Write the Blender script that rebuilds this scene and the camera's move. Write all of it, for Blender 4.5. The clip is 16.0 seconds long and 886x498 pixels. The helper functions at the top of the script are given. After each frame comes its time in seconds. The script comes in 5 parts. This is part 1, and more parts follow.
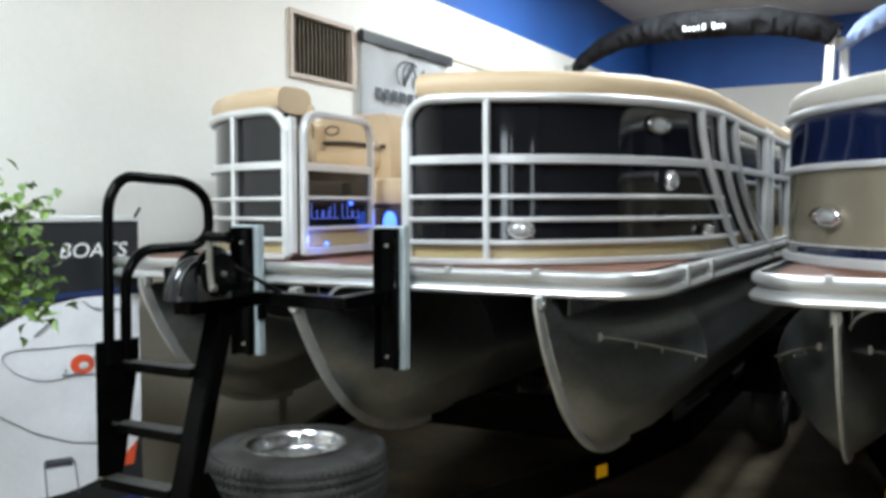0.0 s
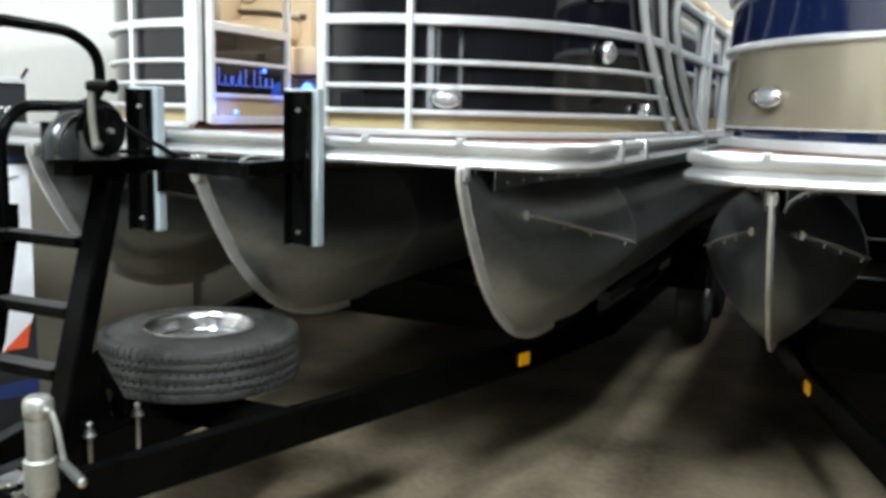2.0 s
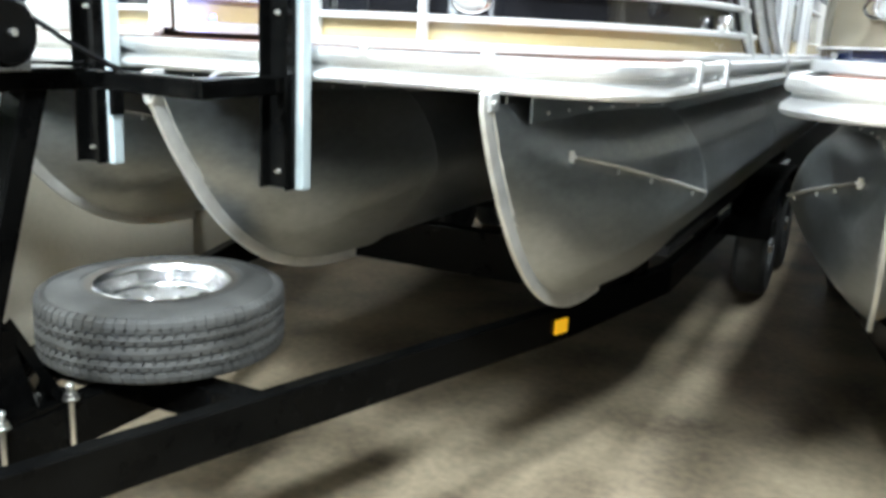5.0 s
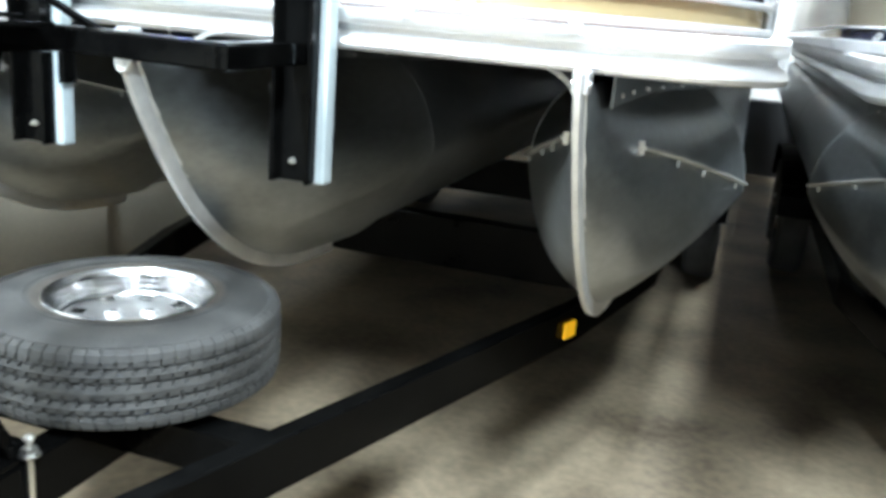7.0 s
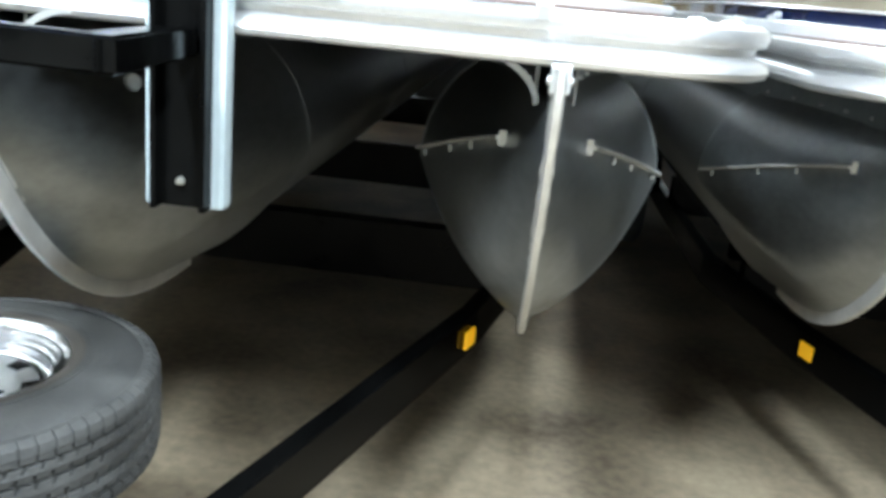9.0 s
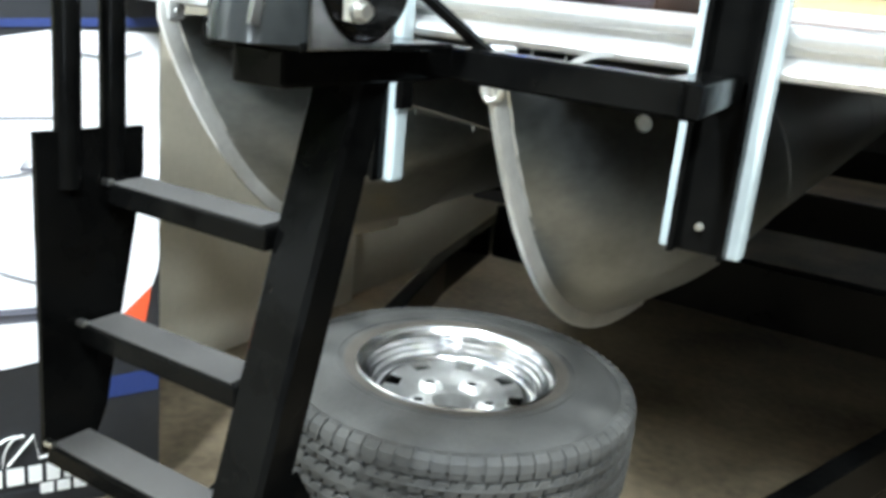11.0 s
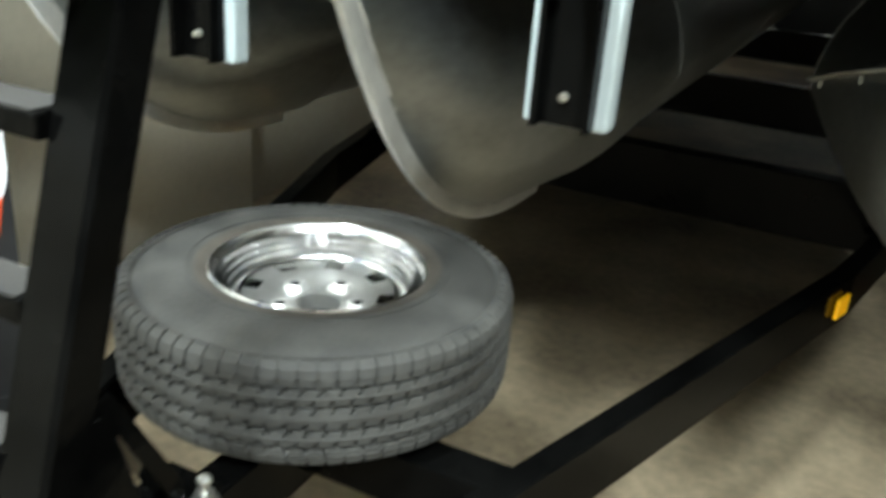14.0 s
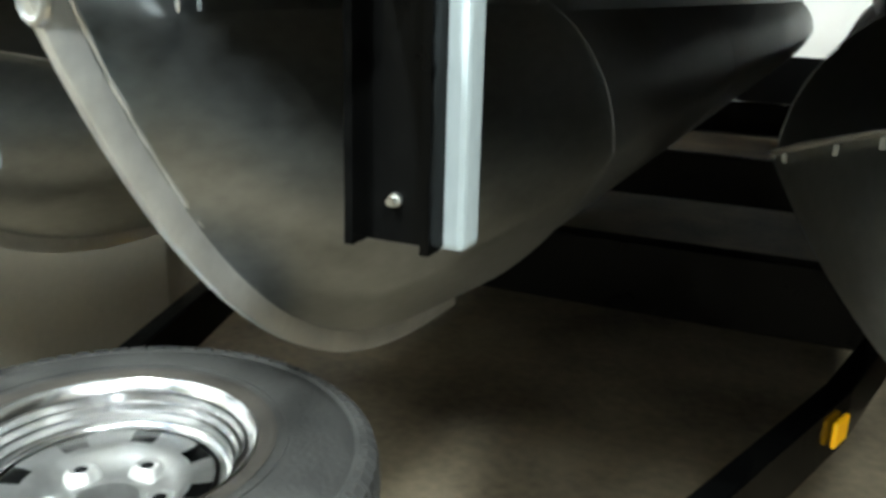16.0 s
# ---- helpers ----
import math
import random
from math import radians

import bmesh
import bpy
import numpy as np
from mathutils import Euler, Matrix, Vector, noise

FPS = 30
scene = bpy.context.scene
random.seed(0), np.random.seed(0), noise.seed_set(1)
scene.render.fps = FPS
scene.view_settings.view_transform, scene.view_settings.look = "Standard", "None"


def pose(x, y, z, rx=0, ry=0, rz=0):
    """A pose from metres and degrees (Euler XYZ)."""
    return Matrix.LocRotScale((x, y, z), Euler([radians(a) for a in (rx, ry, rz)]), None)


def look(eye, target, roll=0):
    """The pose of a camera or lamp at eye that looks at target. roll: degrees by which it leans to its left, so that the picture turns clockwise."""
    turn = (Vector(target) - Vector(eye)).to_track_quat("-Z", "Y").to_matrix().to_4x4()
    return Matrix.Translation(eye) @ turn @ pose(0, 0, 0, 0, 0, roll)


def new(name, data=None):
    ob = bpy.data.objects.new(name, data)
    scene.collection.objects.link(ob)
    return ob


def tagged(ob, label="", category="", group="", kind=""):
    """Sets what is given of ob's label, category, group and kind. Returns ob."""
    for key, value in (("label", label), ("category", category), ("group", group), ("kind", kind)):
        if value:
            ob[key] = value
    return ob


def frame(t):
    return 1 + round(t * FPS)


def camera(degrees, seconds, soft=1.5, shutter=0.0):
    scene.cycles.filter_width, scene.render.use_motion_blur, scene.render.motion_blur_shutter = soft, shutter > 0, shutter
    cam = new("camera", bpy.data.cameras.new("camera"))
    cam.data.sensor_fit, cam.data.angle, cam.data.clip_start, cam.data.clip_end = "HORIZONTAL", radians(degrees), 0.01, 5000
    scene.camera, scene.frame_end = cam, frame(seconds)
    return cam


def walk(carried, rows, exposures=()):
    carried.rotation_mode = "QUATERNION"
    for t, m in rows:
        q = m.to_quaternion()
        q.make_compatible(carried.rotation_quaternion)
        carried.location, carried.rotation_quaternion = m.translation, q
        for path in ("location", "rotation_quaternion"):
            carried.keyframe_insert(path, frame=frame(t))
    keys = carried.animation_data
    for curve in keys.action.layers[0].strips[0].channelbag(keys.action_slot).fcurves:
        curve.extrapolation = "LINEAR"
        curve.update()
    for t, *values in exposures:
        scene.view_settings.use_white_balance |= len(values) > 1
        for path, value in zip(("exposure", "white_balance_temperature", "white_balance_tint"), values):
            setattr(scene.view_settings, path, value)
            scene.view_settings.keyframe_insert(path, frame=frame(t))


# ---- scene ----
# camera and walk: x across the boats, y along them, floor at z = 0
cam = camera(53.8, 16.0, soft=3.5, shutter=0.5)
# rows: seconds, eye, a point looked at, roll
ROWS = [
    (0, (0.0245, 0.0062, 1.5122), (-0.9382, 1.7568, 1.4198), -0.23),
    (0.5, (-0.0074, 0.0004, 1.4846), (-0.9496, 1.7593, 1.3481), -0.17),
    (1, (-0.0277, 0.0150, 1.4704), (-0.9431, 1.7809, 1.2609), 0.28),
    (1.5, (-0.0402, 0.0964, 1.4230), (-0.8835, 1.8921, 1.1693), 0.85),
    (2, (-0.0251, 0.1949, 1.3950), (-0.8386, 1.9963, 1.0899), 1.51),
    (2.5, (-0.0085, 0.3013, 1.3684), (-0.8272, 2.0910, 1.0126), 1.56),
    (3, (0.0180, 0.4068, 1.3618), (-0.8142, 2.1805, 0.9601), 1.53),
    (5.5, (-0.3123, 0.7943, 1.3560), (-1.1835, 2.5311, 0.8818), 2.72),
    (6, (-0.4162, 0.8422, 1.3509), (-1.2517, 2.5973, 0.8802), 3.00),
    (6.5, (-0.5867, 0.8691, 1.3548), (-1.2927, 2.6730, 0.8571), 4.14),
    (7, (-0.6947, 0.9208, 1.3331), (-1.2958, 2.7535, 0.8038), 4.76),
    (7.5, (-0.7872, 1.0141, 1.3280), (-1.1543, 2.9090, 0.8042), 5.90),
    (8, (-0.8337, 1.0803, 1.3253), (-1.0773, 2.9967, 0.8077), 6.18),
    (8.5, (-0.8931, 1.1318, 1.3214), (-1.1200, 3.0470, 0.7916), 5.38),
    (9, (-0.9958, 1.1708, 1.3344), (-1.1469, 3.0833, 0.7689), 5.54),
    (9.5, (-1.0810, 1.1722, 1.3354), (-1.3907, 3.0648, 0.7678), 4.22),
    (10, (-1.1387, 1.1615, 1.3408), (-1.8290, 2.9709, 0.8412), 2.65),
    (12.5, (-1.1892, 1.1236, 1.2874), (-2.2230, 2.6570, 0.5258), 5.04),
    (13, (-1.1894, 1.1460, 1.2813), (-2.1390, 2.6813, 0.4204), 4.97),
    (13.5, (-1.1862, 1.2032, 1.2649), (-2.0238, 2.8007, 0.4008), 4.81),
    (14, (-1.1300, 1.2921, 1.2741), (-1.9142, 2.9663, 0.5113), 4.56),
    (14.5, (-1.0603, 1.3912, 1.3114), (-1.8488, 3.0993, 0.6327), 3.86),
    (15, (-1.0637, 1.4814, 1.2842), (-1.8619, 3.2119, 0.6773), 2.90),
    (15.5, (-1.1054, 1.6082, 1.2457), (-1.9041, 3.3462, 0.6613), 2.04),
    (16, (-1.1343, 1.7192, 1.2124), (-1.9370, 3.4590, 0.6390), 1.57),
]
# seconds, stops, kelvin, tint
EXPOSURES = [(0.0, -1.28, 6250, 10), (1.0, -1.18, 6300, 10), (2.0, -0.75, 6300, 10), (3.0, -0.08, 6250, 10), (5.5, 0.50, 6050, 9), (7.0, 0.50, 5850, 9),
             (9.0, 0.37, 5850, 9), (10.0, 0.38, 5900, 9), (12.5, 0.20, 6500, 9), (14.0, 0.09, 6500, 5), (16.0, 0.06, 6350, 5)]
walk(cam, [(t, look(eye, target, roll)) for t, eye, target, roll in ROWS], EXPOSURES)

# world and lamps: a closed showroom lit by ceiling troffers
world = bpy.data.worlds.new("world")
world.use_nodes = True
world.node_tree.nodes["Background"].inputs["Color"].default_value = (0.8, 0.9, 1.0, 1)
world.node_tree.nodes["Background"].inputs["Strength"].default_value = 0.003
scene.world = world
CEILING = 3.9
# strip lights: x, y, watts; and one glazed doorway in the south wall
# the last strip is added, unseen, to brighten the north wall
STRIPS = [(-0.18, 4.6, 175.0), (-1.6, 6.8, 420.0), (-2.0, 0.0, 410.0), (0.35, 0.1, 375.0), (-1.2, 9.3, 120.0)]
WINDOW = (2.9, 3.75, 0.40, 2.60)
WINDOW_WATTS = 30.0


# ---- materials ----
def principled(name, colour, rough=0.5, metal=0.0, **more):
    m = bpy.data.materials.new(name)
    m.use_nodes = True
    b = m.node_tree.nodes["Principled BSDF"]
    b.inputs["Base Color"].default_value = (*colour, 1)
    b.inputs["Roughness"].default_value = rough
    b.inputs["Metallic"].default_value = metal
    for key, value in more.items():
        b.inputs[key.replace("_", " ")].default_value = value
    return m


def varied(name, dark, light, rough=(0.4, 0.6), metal=0.0, scale=3.0, fine=60.0, bump=0.1, stretch=(1, 1, 1), coat=0.0, detail=6.0):
    """Colour, roughness and relief from a broad and a fine noise, in metres."""
    m = principled(name, light, rough[1], metal)
    nt, b = m.node_tree, m.node_tree.nodes["Principled BSDF"]
    L = nt.links.new
    co = nt.nodes.new("ShaderNodeTexCoord")
    mp = nt.nodes.new("ShaderNodeMapping")
    mp.inputs["Scale"].default_value = stretch
    L(co.outputs["Object"], mp.inputs["Vector"])
    n1, n2 = nt.nodes.new("ShaderNodeTexNoise"), nt.nodes.new("ShaderNodeTexNoise")
    n1.inputs["Scale"].default_value, n2.inputs["Scale"].default_value = scale, fine
    n1.inputs["Detail"].default_value, n2.inputs["Detail"].default_value = detail, 4.0
    L(mp.outputs["Vector"], n1.inputs["Vector"])
    L(mp.outputs["Vector"], n2.inputs["Vector"])
    mix = nt.nodes.new("ShaderNodeMath")
    mix.operation = "MULTIPLY_ADD"
    L(n2.outputs["Fac"], mix.inputs[0])
    mix.inputs[1].default_value = 0.35
    L(n1.outputs["Fac"], mix.inputs[2])
    ramp = nt.nodes.new("ShaderNodeValToRGB")
    ramp.color_ramp.elements[0].position, ramp.color_ramp.elements[1].position = 0.42, 0.92
    ramp.color_ramp.elements[0].color, ramp.color_ramp.elements[1].color = (*dark, 1), (*light, 1)
    L(mix.outputs[0], ramp.inputs["Fac"])
    L(ramp.outputs["Color"], b.inputs["Base Color"])
    rr = nt.nodes.new("ShaderNodeMapRange")
    rr.inputs["From Min"].default_value, rr.inputs["From Max"].default_value = 0.35, 0.95
    rr.inputs["To Min"].default_value, rr.inputs["To Max"].default_value = rough
    L(mix.outputs[0], rr.inputs["Value"])
    L(rr.outputs["Result"], b.inputs["Roughness"])
    if bump:
        bp = nt.nodes.new("ShaderNodeBump")
        bp.inputs["Strength"].default_value, bp.inputs["Distance"].default_value = bump, 0.003
        L(n2.outputs["Fac"], bp.inputs["Height"])
        L(bp.outputs["Normal"], b.inputs["Normal"])
    b.inputs["Coat Weight"].default_value = coat
    return m


def glowing(name, colour, strength):
    m = principled(name, colour, 0.4)
    b = m.node_tree.nodes["Principled BSDF"]
    b.inputs["Emission Color"].default_value = (*colour, 1)
    b.inputs["Emission Strength"].default_value = strength
    return m


CONCRETE = varied("sealed_concrete", (0.052, 0.038, 0.0235), (0.315, 0.253, 0.167), (0.50, 0.75), scale=1.9, fine=28, bump=0.12, detail=9)
CONCRETE.node_tree.nodes["Principled BSDF"].inputs["Specular IOR Level"].default_value = 0.3
WALL_WHITE = varied("painted_block_white", (0.78, 0.76, 0.70), (0.87, 0.855, 0.80), (0.5, 0.7), scale=0.9, fine=45, bump=0.15)
WALL_BEIGE = varied("beige_lower_wall", (0.27, 0.24, 0.18), (0.38, 0.345, 0.27), (0.45, 0.65), scale=1.4, fine=40, bump=0.12)
WALL_LOW = varied("painted_wall_scuffed", (0.40, 0.365, 0.285), (0.54, 0.50, 0.40), (0.45, 0.65), scale=1.4, fine=40, bump=0.12)
WALL_BLUE = varied("painted_block_blue", (0.015, 0.080, 0.34), (0.024, 0.13, 0.46), (0.45, 0.6), scale=1.2, fine=45, bump=0.15)
# near-black for the wall's shade band and the added light-blocking partitions
WALL_DIM = varied("dark_shade_wall", (0.020, 0.020, 0.020), (0.040, 0.039, 0.037), (0.6, 0.8), scale=1.2, fine=45, bump=0.15)
WALL_SOUTH = varied("taupe_wall", (0.12, 0.115, 0.10), (0.20, 0.19, 0.17), (0.6, 0.8), scale=0.8, fine=45, bump=0.15)
SKYGLASS = glowing("daylit_glass", (0.9, 0.96, 1.0), 13.0)
CEIL = varied("ceiling_panel", (0.52, 0.52, 0.50), (0.65, 0.65, 0.62), (0.7, 0.9), scale=2, fine=80, bump=0.1)
HULL = varied("mill_aluminium", (0.25, 0.265, 0.262), (0.47, 0.49, 0.49), (0.28, 0.48), metal=1.0, scale=3.0, fine=60, bump=0.06, stretch=(1, 0.45, 1), detail=6)
RAIL = varied("satin_aluminium", (0.70, 0.70, 0.70), (0.84, 0.84, 0.84), (0.28, 0.42), metal=0.5, scale=6, fine=140, bump=0.02)
EDGE = varied("anodised_edging", (0.58, 0.58, 0.57), (0.74, 0.74, 0.73), (0.28, 0.42), metal=0.85, scale=4, fine=120, bump=0.03)
WELD = varied("welded_keel", (0.58, 0.575, 0.55), (0.78, 0.775, 0.74), (0.35, 0.5), metal=0.75, scale=14, fine=90, bump=0.25)
GLOSS_BLACK = varied("gloss_black_skin", (0.004, 0.004, 0.005), (0.010, 0.010, 0.012), (0.03, 0.09), scale=3, fine=50, bump=0.0)
GLOSS_NAVY = varied("gloss_navy_skin", (0.004, 0.008, 0.03), (0.007, 0.013, 0.05), (0.04, 0.1), scale=3, fine=50, bump=0.0)
SKIN_TAN = varied("tan_skin", (0.34, 0.26, 0.13), (0.41, 0.32, 0.17), (0.2, 0.3), scale=3, fine=60, bump=0.0)
SKIN_BEIGE = varied("champagne_skin", (0.27, 0.23, 0.16), (0.34, 0.30, 0.22), (0.14, 0.24), metal=0.35, scale=3, fine=160, bump=0.0)
VINYL = varied("tan_vinyl", (0.52, 0.38, 0.23), (0.63, 0.48, 0.31), (0.4, 0.55), scale=4, fine=160, bump=0.25)
VINYL_GREY = varied("stone_vinyl", (0.50, 0.47, 0.40), (0.60, 0.57, 0.50), (0.4, 0.55), scale=4, fine=160, bump=0.25)
VINYL_DARK = varied("brown_vinyl", (0.03, 0.02, 0.018), (0.055, 0.04, 0.035), (0.4, 0.55), scale=5, fine=160, bump=0.25)
CARPET = varied("teak_deck_mat", (0.12, 0.05, 0.03), (0.22, 0.10, 0.06), (0.6, 0.8), scale=12, fine=180, bump=0.4)
UNDERSKIN = varied("underskin_sheet", (0.17, 0.165, 0.155), (0.30, 0.29, 0.275), (0.22, 0.38), metal=1.0, scale=2.0, fine=50, bump=0.06, stretch=(1, 0.2, 1))
# near-black base, darkened to put the under-boat shade into the slab
UNDERDECK = varied("darkened_underdeck", (0.018, 0.016, 0.014), (0.040, 0.036, 0.032), (0.55, 0.75), metal=0.0, scale=3, fine=60)
STEEL = varied("black_painted_steel", (0.001, 0.001, 0.001), (0.003, 0.003, 0.0028), (0.05, 0.20), scale=9, fine=38, bump=0.22)
STEEL.node_tree.nodes["Principled BSDF"].inputs["Specular IOR Level"].default_value = 0.05
GRIP = varied("grip_tape", (0.022, 0.020, 0.018), (0.045, 0.042, 0.038), (0.75, 0.9), scale=10, fine=420, bump=0.9)
PAD = varied("grey_plastic_pad", (0.30, 0.35, 0.36), (0.46, 0.52, 0.53), (0.4, 0.55), scale=9, fine=120, bump=0.08, stretch=(1, 1, 0.3))
RUBBER = varied("tyre_rubber", (0.019, 0.0185, 0.017), (0.064, 0.062, 0.056), (0.6, 0.85), scale=11, fine=130, bump=0.45)
BEAD = varied("dusty_bead", (0.030, 0.026, 0.021), (0.070, 0.060, 0.048), (0.6, 0.85), scale=14, fine=110, bump=0.3)
CHROME = varied("chrome_plate", (0.78, 0.78, 0.78), (0.90, 0.90, 0.90), (0.13, 0.25), metal=1.0, scale=9, fine=90, bump=0.02)
CHROME_WORN = varied("worn_chrome_plate", (0.62, 0.61, 0.58), (0.84, 0.84, 0.82), (0.26, 0.44), metal=0.85, scale=16, fine=90, bump=0.08)
ZINC = varied("zinc_plated", (0.48, 0.48, 0.46), (0.70, 0.70, 0.67), (0.22, 0.42), metal=1.0, scale=25, fine=150, bump=0.12)
GALV = varied("galvanised_pipe", (0.32, 0.32, 0.29), (0.52, 0.52, 0.48), (0.35, 0.55), metal=0.8, scale=18, fine=90, bump=0.1)
# reflector amber, brightened by a weak emission though it is no lamp
AMBER = principled("amber_lens_glow", (0.95, 0.48, 0.01), 0.2)
AMBER.node_tree.nodes["Principled BSDF"].inputs["Emission Color"].default_value = (1.0, 0.52, 0.01, 1)
AMBER.node_tree.nodes["Principled BSDF"].inputs["Emission Strength"].default_value = 0.25
# near-black that stands in for shade inside the vent, rim and lug holes
DARK = principled("shadow_cavity", (0.006, 0.006, 0.006), 0.8)
DARK.node_tree.nodes["Principled BSDF"].inputs["Specular IOR Level"].default_value = 0.1
LOUVRE = varied("bronze_louvre", (0.10, 0.08, 0.05), (0.17, 0.14, 0.10), (0.45, 0.6), metal=0.3, scale=9, fine=90)
VENT_FRAME = varied("vent_frame_paint", (0.50, 0.41, 0.34), (0.64, 0.54, 0.45), (0.5, 0.7), scale=7, fine=70)
FABRIC = varied("black_canvas", (0.004, 0.004, 0.005), (0.013, 0.013, 0.014), (0.65, 0.85), scale=9, fine=220, bump=0.5)
FABRIC.node_tree.nodes["Principled BSDF"].inputs["Specular IOR Level"].default_value = 0.15
FABRIC_BLUE = varied("pale_blue_canvas", (0.25, 0.36, 0.62), (0.40, 0.50, 0.76), (0.6, 0.8), scale=9, fine=220, bump=0.5)
POSTER_BLACK = varied("banner_black", (0.012, 0.013, 0.015), (0.022, 0.023, 0.026), (0.3, 0.45), scale=4, fine=60, bump=0.0)
POSTER_WHITE = varied("banner_white", (0.66, 0.66, 0.68), (0.80, 0.80, 0.82), (0.35, 0.5), scale=5, fine=60, bump=0.0)
POSTER_GREY = principled("banner_grey", (0.10, 0.10, 0.12), 0.45)
POSTER_RED = principled("banner_orange_red", (0.72, 0.09, 0.03), 0.45)
POSTER_NAVY = principled("banner_navy", (0.015, 0.03, 0.12), 0.45)
LETTER_WHITE = principled("letter_white", (0.78, 0.78, 0.76), 0.5)
LETTER_GREY = principled("letter_grey", (0.07, 0.08, 0.09), 0.5)
FLAG = varied("flag_cloth", (0.72, 0.74, 0.76), (0.82, 0.83, 0.84), (0.7, 0.85), scale=5, fine=200, bump=0.2)
LETTER_BLUE = glowing("backlit_blue_letter", (0.16, 0.24, 0.9), 0.14)
LED_BLUE = glowing("blue_led", (0.06, 0.16, 1.0), 8.0)
LENS = principled("clear_lens", (0.55, 0.56, 0.56), 0.08, 0.6)
GUNMETAL = varied("dark_polished_steel", (0.15, 0.15, 0.148), (0.30, 0.30, 0.295), (0.14, 0.28), metal=1.0, scale=16, fine=90, bump=0.03)
GLOSS_COVER = varied("gloss_dark_cover", (0.018, 0.020, 0.020), (0.035, 0.037, 0.037), (0.08, 0.18), metal=0.4, scale=12, fine=80, bump=0.05)
TUBE_LIGHT = glowing("fluorescent_diffuser", (1.0, 0.99, 0.96), 10.0)
FIXTURE = principled("fixture_enamel", (0.75, 0.75, 0.73), 0.4)
LEAF = varied("ficus_leaf", (0.05, 0.115, 0.018), (0.16, 0.25, 0.045), (0.35, 0.5), scale=9, fine=60, bump=0.1)
BARK = varied("ficus_bark", (0.10, 0.075, 0.05), (0.20, 0.15, 0.10), (0.7, 0.9), scale=14, fine=90, bump=0.5)
POT = varied("pot_glaze", (0.05, 0.04, 0.03), (0.09, 0.07, 0.05), (0.3, 0.45), scale=8, fine=60)
WOOD_BUNK = varied("carpeted_bunk", (0.012, 0.012, 0.013), (0.03, 0.03, 0.032), (0.8, 0.95), scale=9, fine=260, bump=0.7)

# ---- builders ----
ORIGIN = {}


def thing(name, at, label, category, group=""):
    ob = new(name)
    ob.location = at
    ob.empty_display_size = 0.1
    ORIGIN[ob] = Vector(at)
    return tagged(ob, label, category, group)


def part(name, bm, material, parent, label="", smooth=False, kind=""):
    """Links a bmesh, given in world places, as one mesh under a thing or a part."""
    me = bpy.data.meshes.new(name)
    o = ORIGIN[parent] if parent else Vector((0, 0, 0))
    bmesh.ops.translate(bm, verts=bm.verts, vec=-o)
    bmesh.ops.recalc_face_normals(bm, faces=bm.faces)
    if smooth:
        for f in bm.faces:
            f.smooth = True
        for e in bm.edges:
            if len(e.link_faces) == 2 and e.calc_face_angle(0) > 0.7:
                e.smooth = False
    bm.to_mesh(me)
    bm.free()
    me.materials.append(material)
    ob = new(name, me)
    if parent:
        ob.parent = parent
    ORIGIN[ob] = o
    if label:
        ob["label"] = label
    if kind:
        ob["kind"] = kind
    return ob


def setting(name, bm, material, label, category, smooth=False):
    ob = part(name, bm, material, None, label, smooth)
    return tagged(ob, label, category, kind="structure")


def box(bm, lo, hi, bevel=0.0, m=None):
    got = bmesh.ops.create_cube(bm, size=1.0)["verts"]
    c = [(a + b) / 2 for a, b in zip(lo, hi)]
    d = [b - a for a, b in zip(lo, hi)]
    t = Matrix.Translation(c) @ Matrix.Diagonal((*d, 1))
    bmesh.ops.transform(bm, matrix=(m @ t) if m else t, verts=got)
    if bevel:
        es = list({e for v in got for e in v.link_edges})
        bmesh.ops.bevel(bm, geom=es, offset=bevel, segments=2, affect="EDGES", profile=0.6)
    return bm


def boxed(lo, hi, bevel=0.0, m=None):
    return box(bmesh.new(), lo, hi, bevel, m)


def sweep(bm, path, section, closed=False, up=(0, 0, 1), cap=True, scales=None):
    """A section (u sideways, v upwards) carried along a path."""
    path = [Vector(p) for p in path]
    n, rings = len(path), []
    up = Vector(up)
    for i, p in enumerate(path):
        a = path[i - 1] if (i or closed) else p
        b = path[(i + 1) % n] if (i < n - 1 or closed) else p
        d = (b - a).normalized()
        side = d.cross(up)
        side = side.normalized() if side.length > 1e-4 else Vector((1, 0, 0))
        v = side.cross(d).normalized()
        k = scales[i] if scales else 1.0
        bend = 1.0
        if (0 < i < n - 1) or closed:
            c = max(-1.0, min(1.0, (p - a).normalized().dot((b - p).normalized())))
            bend = 1.0 / max(0.55, math.cos(math.acos(c) / 2))
        rings.append([bm.verts.new(p + side * (s[0] * k * bend) + v * (s[1] * k)) for s in section])
    m = len(section)
    for i in range(n if closed else n - 1):
        r, q = rings[i], rings[(i + 1) % n]
        for j in range(m):
            bm.faces.new((r[j], r[(j + 1) % m], q[(j + 1) % m], q[j]))
    if cap and not closed:
        bm.faces.new(rings[0][::-1])
        bm.faces.new(rings[-1])
    return bm


def ring(r, n=10, ry=None):
    return [(r * math.cos(2 * math.pi * i / n), (ry or r) * math.sin(2 * math.pi * i / n)) for i in range(n)]


def rect(w, h, c=0.0):
    """A rectangle with cut corners."""
    w, h = w / 2, h / 2
    if not c:
        return [(-w, -h), (w, -h), (w, h), (-w, h)]
    return [(-w + c, -h), (w - c, -h), (w, -h + c), (w, h - c), (w - c, h), (-w + c, h), (-w, h - c), (-w, -h + c)]


def swept(path, section, **more):
    return sweep(bmesh.new(), path, section, **more)


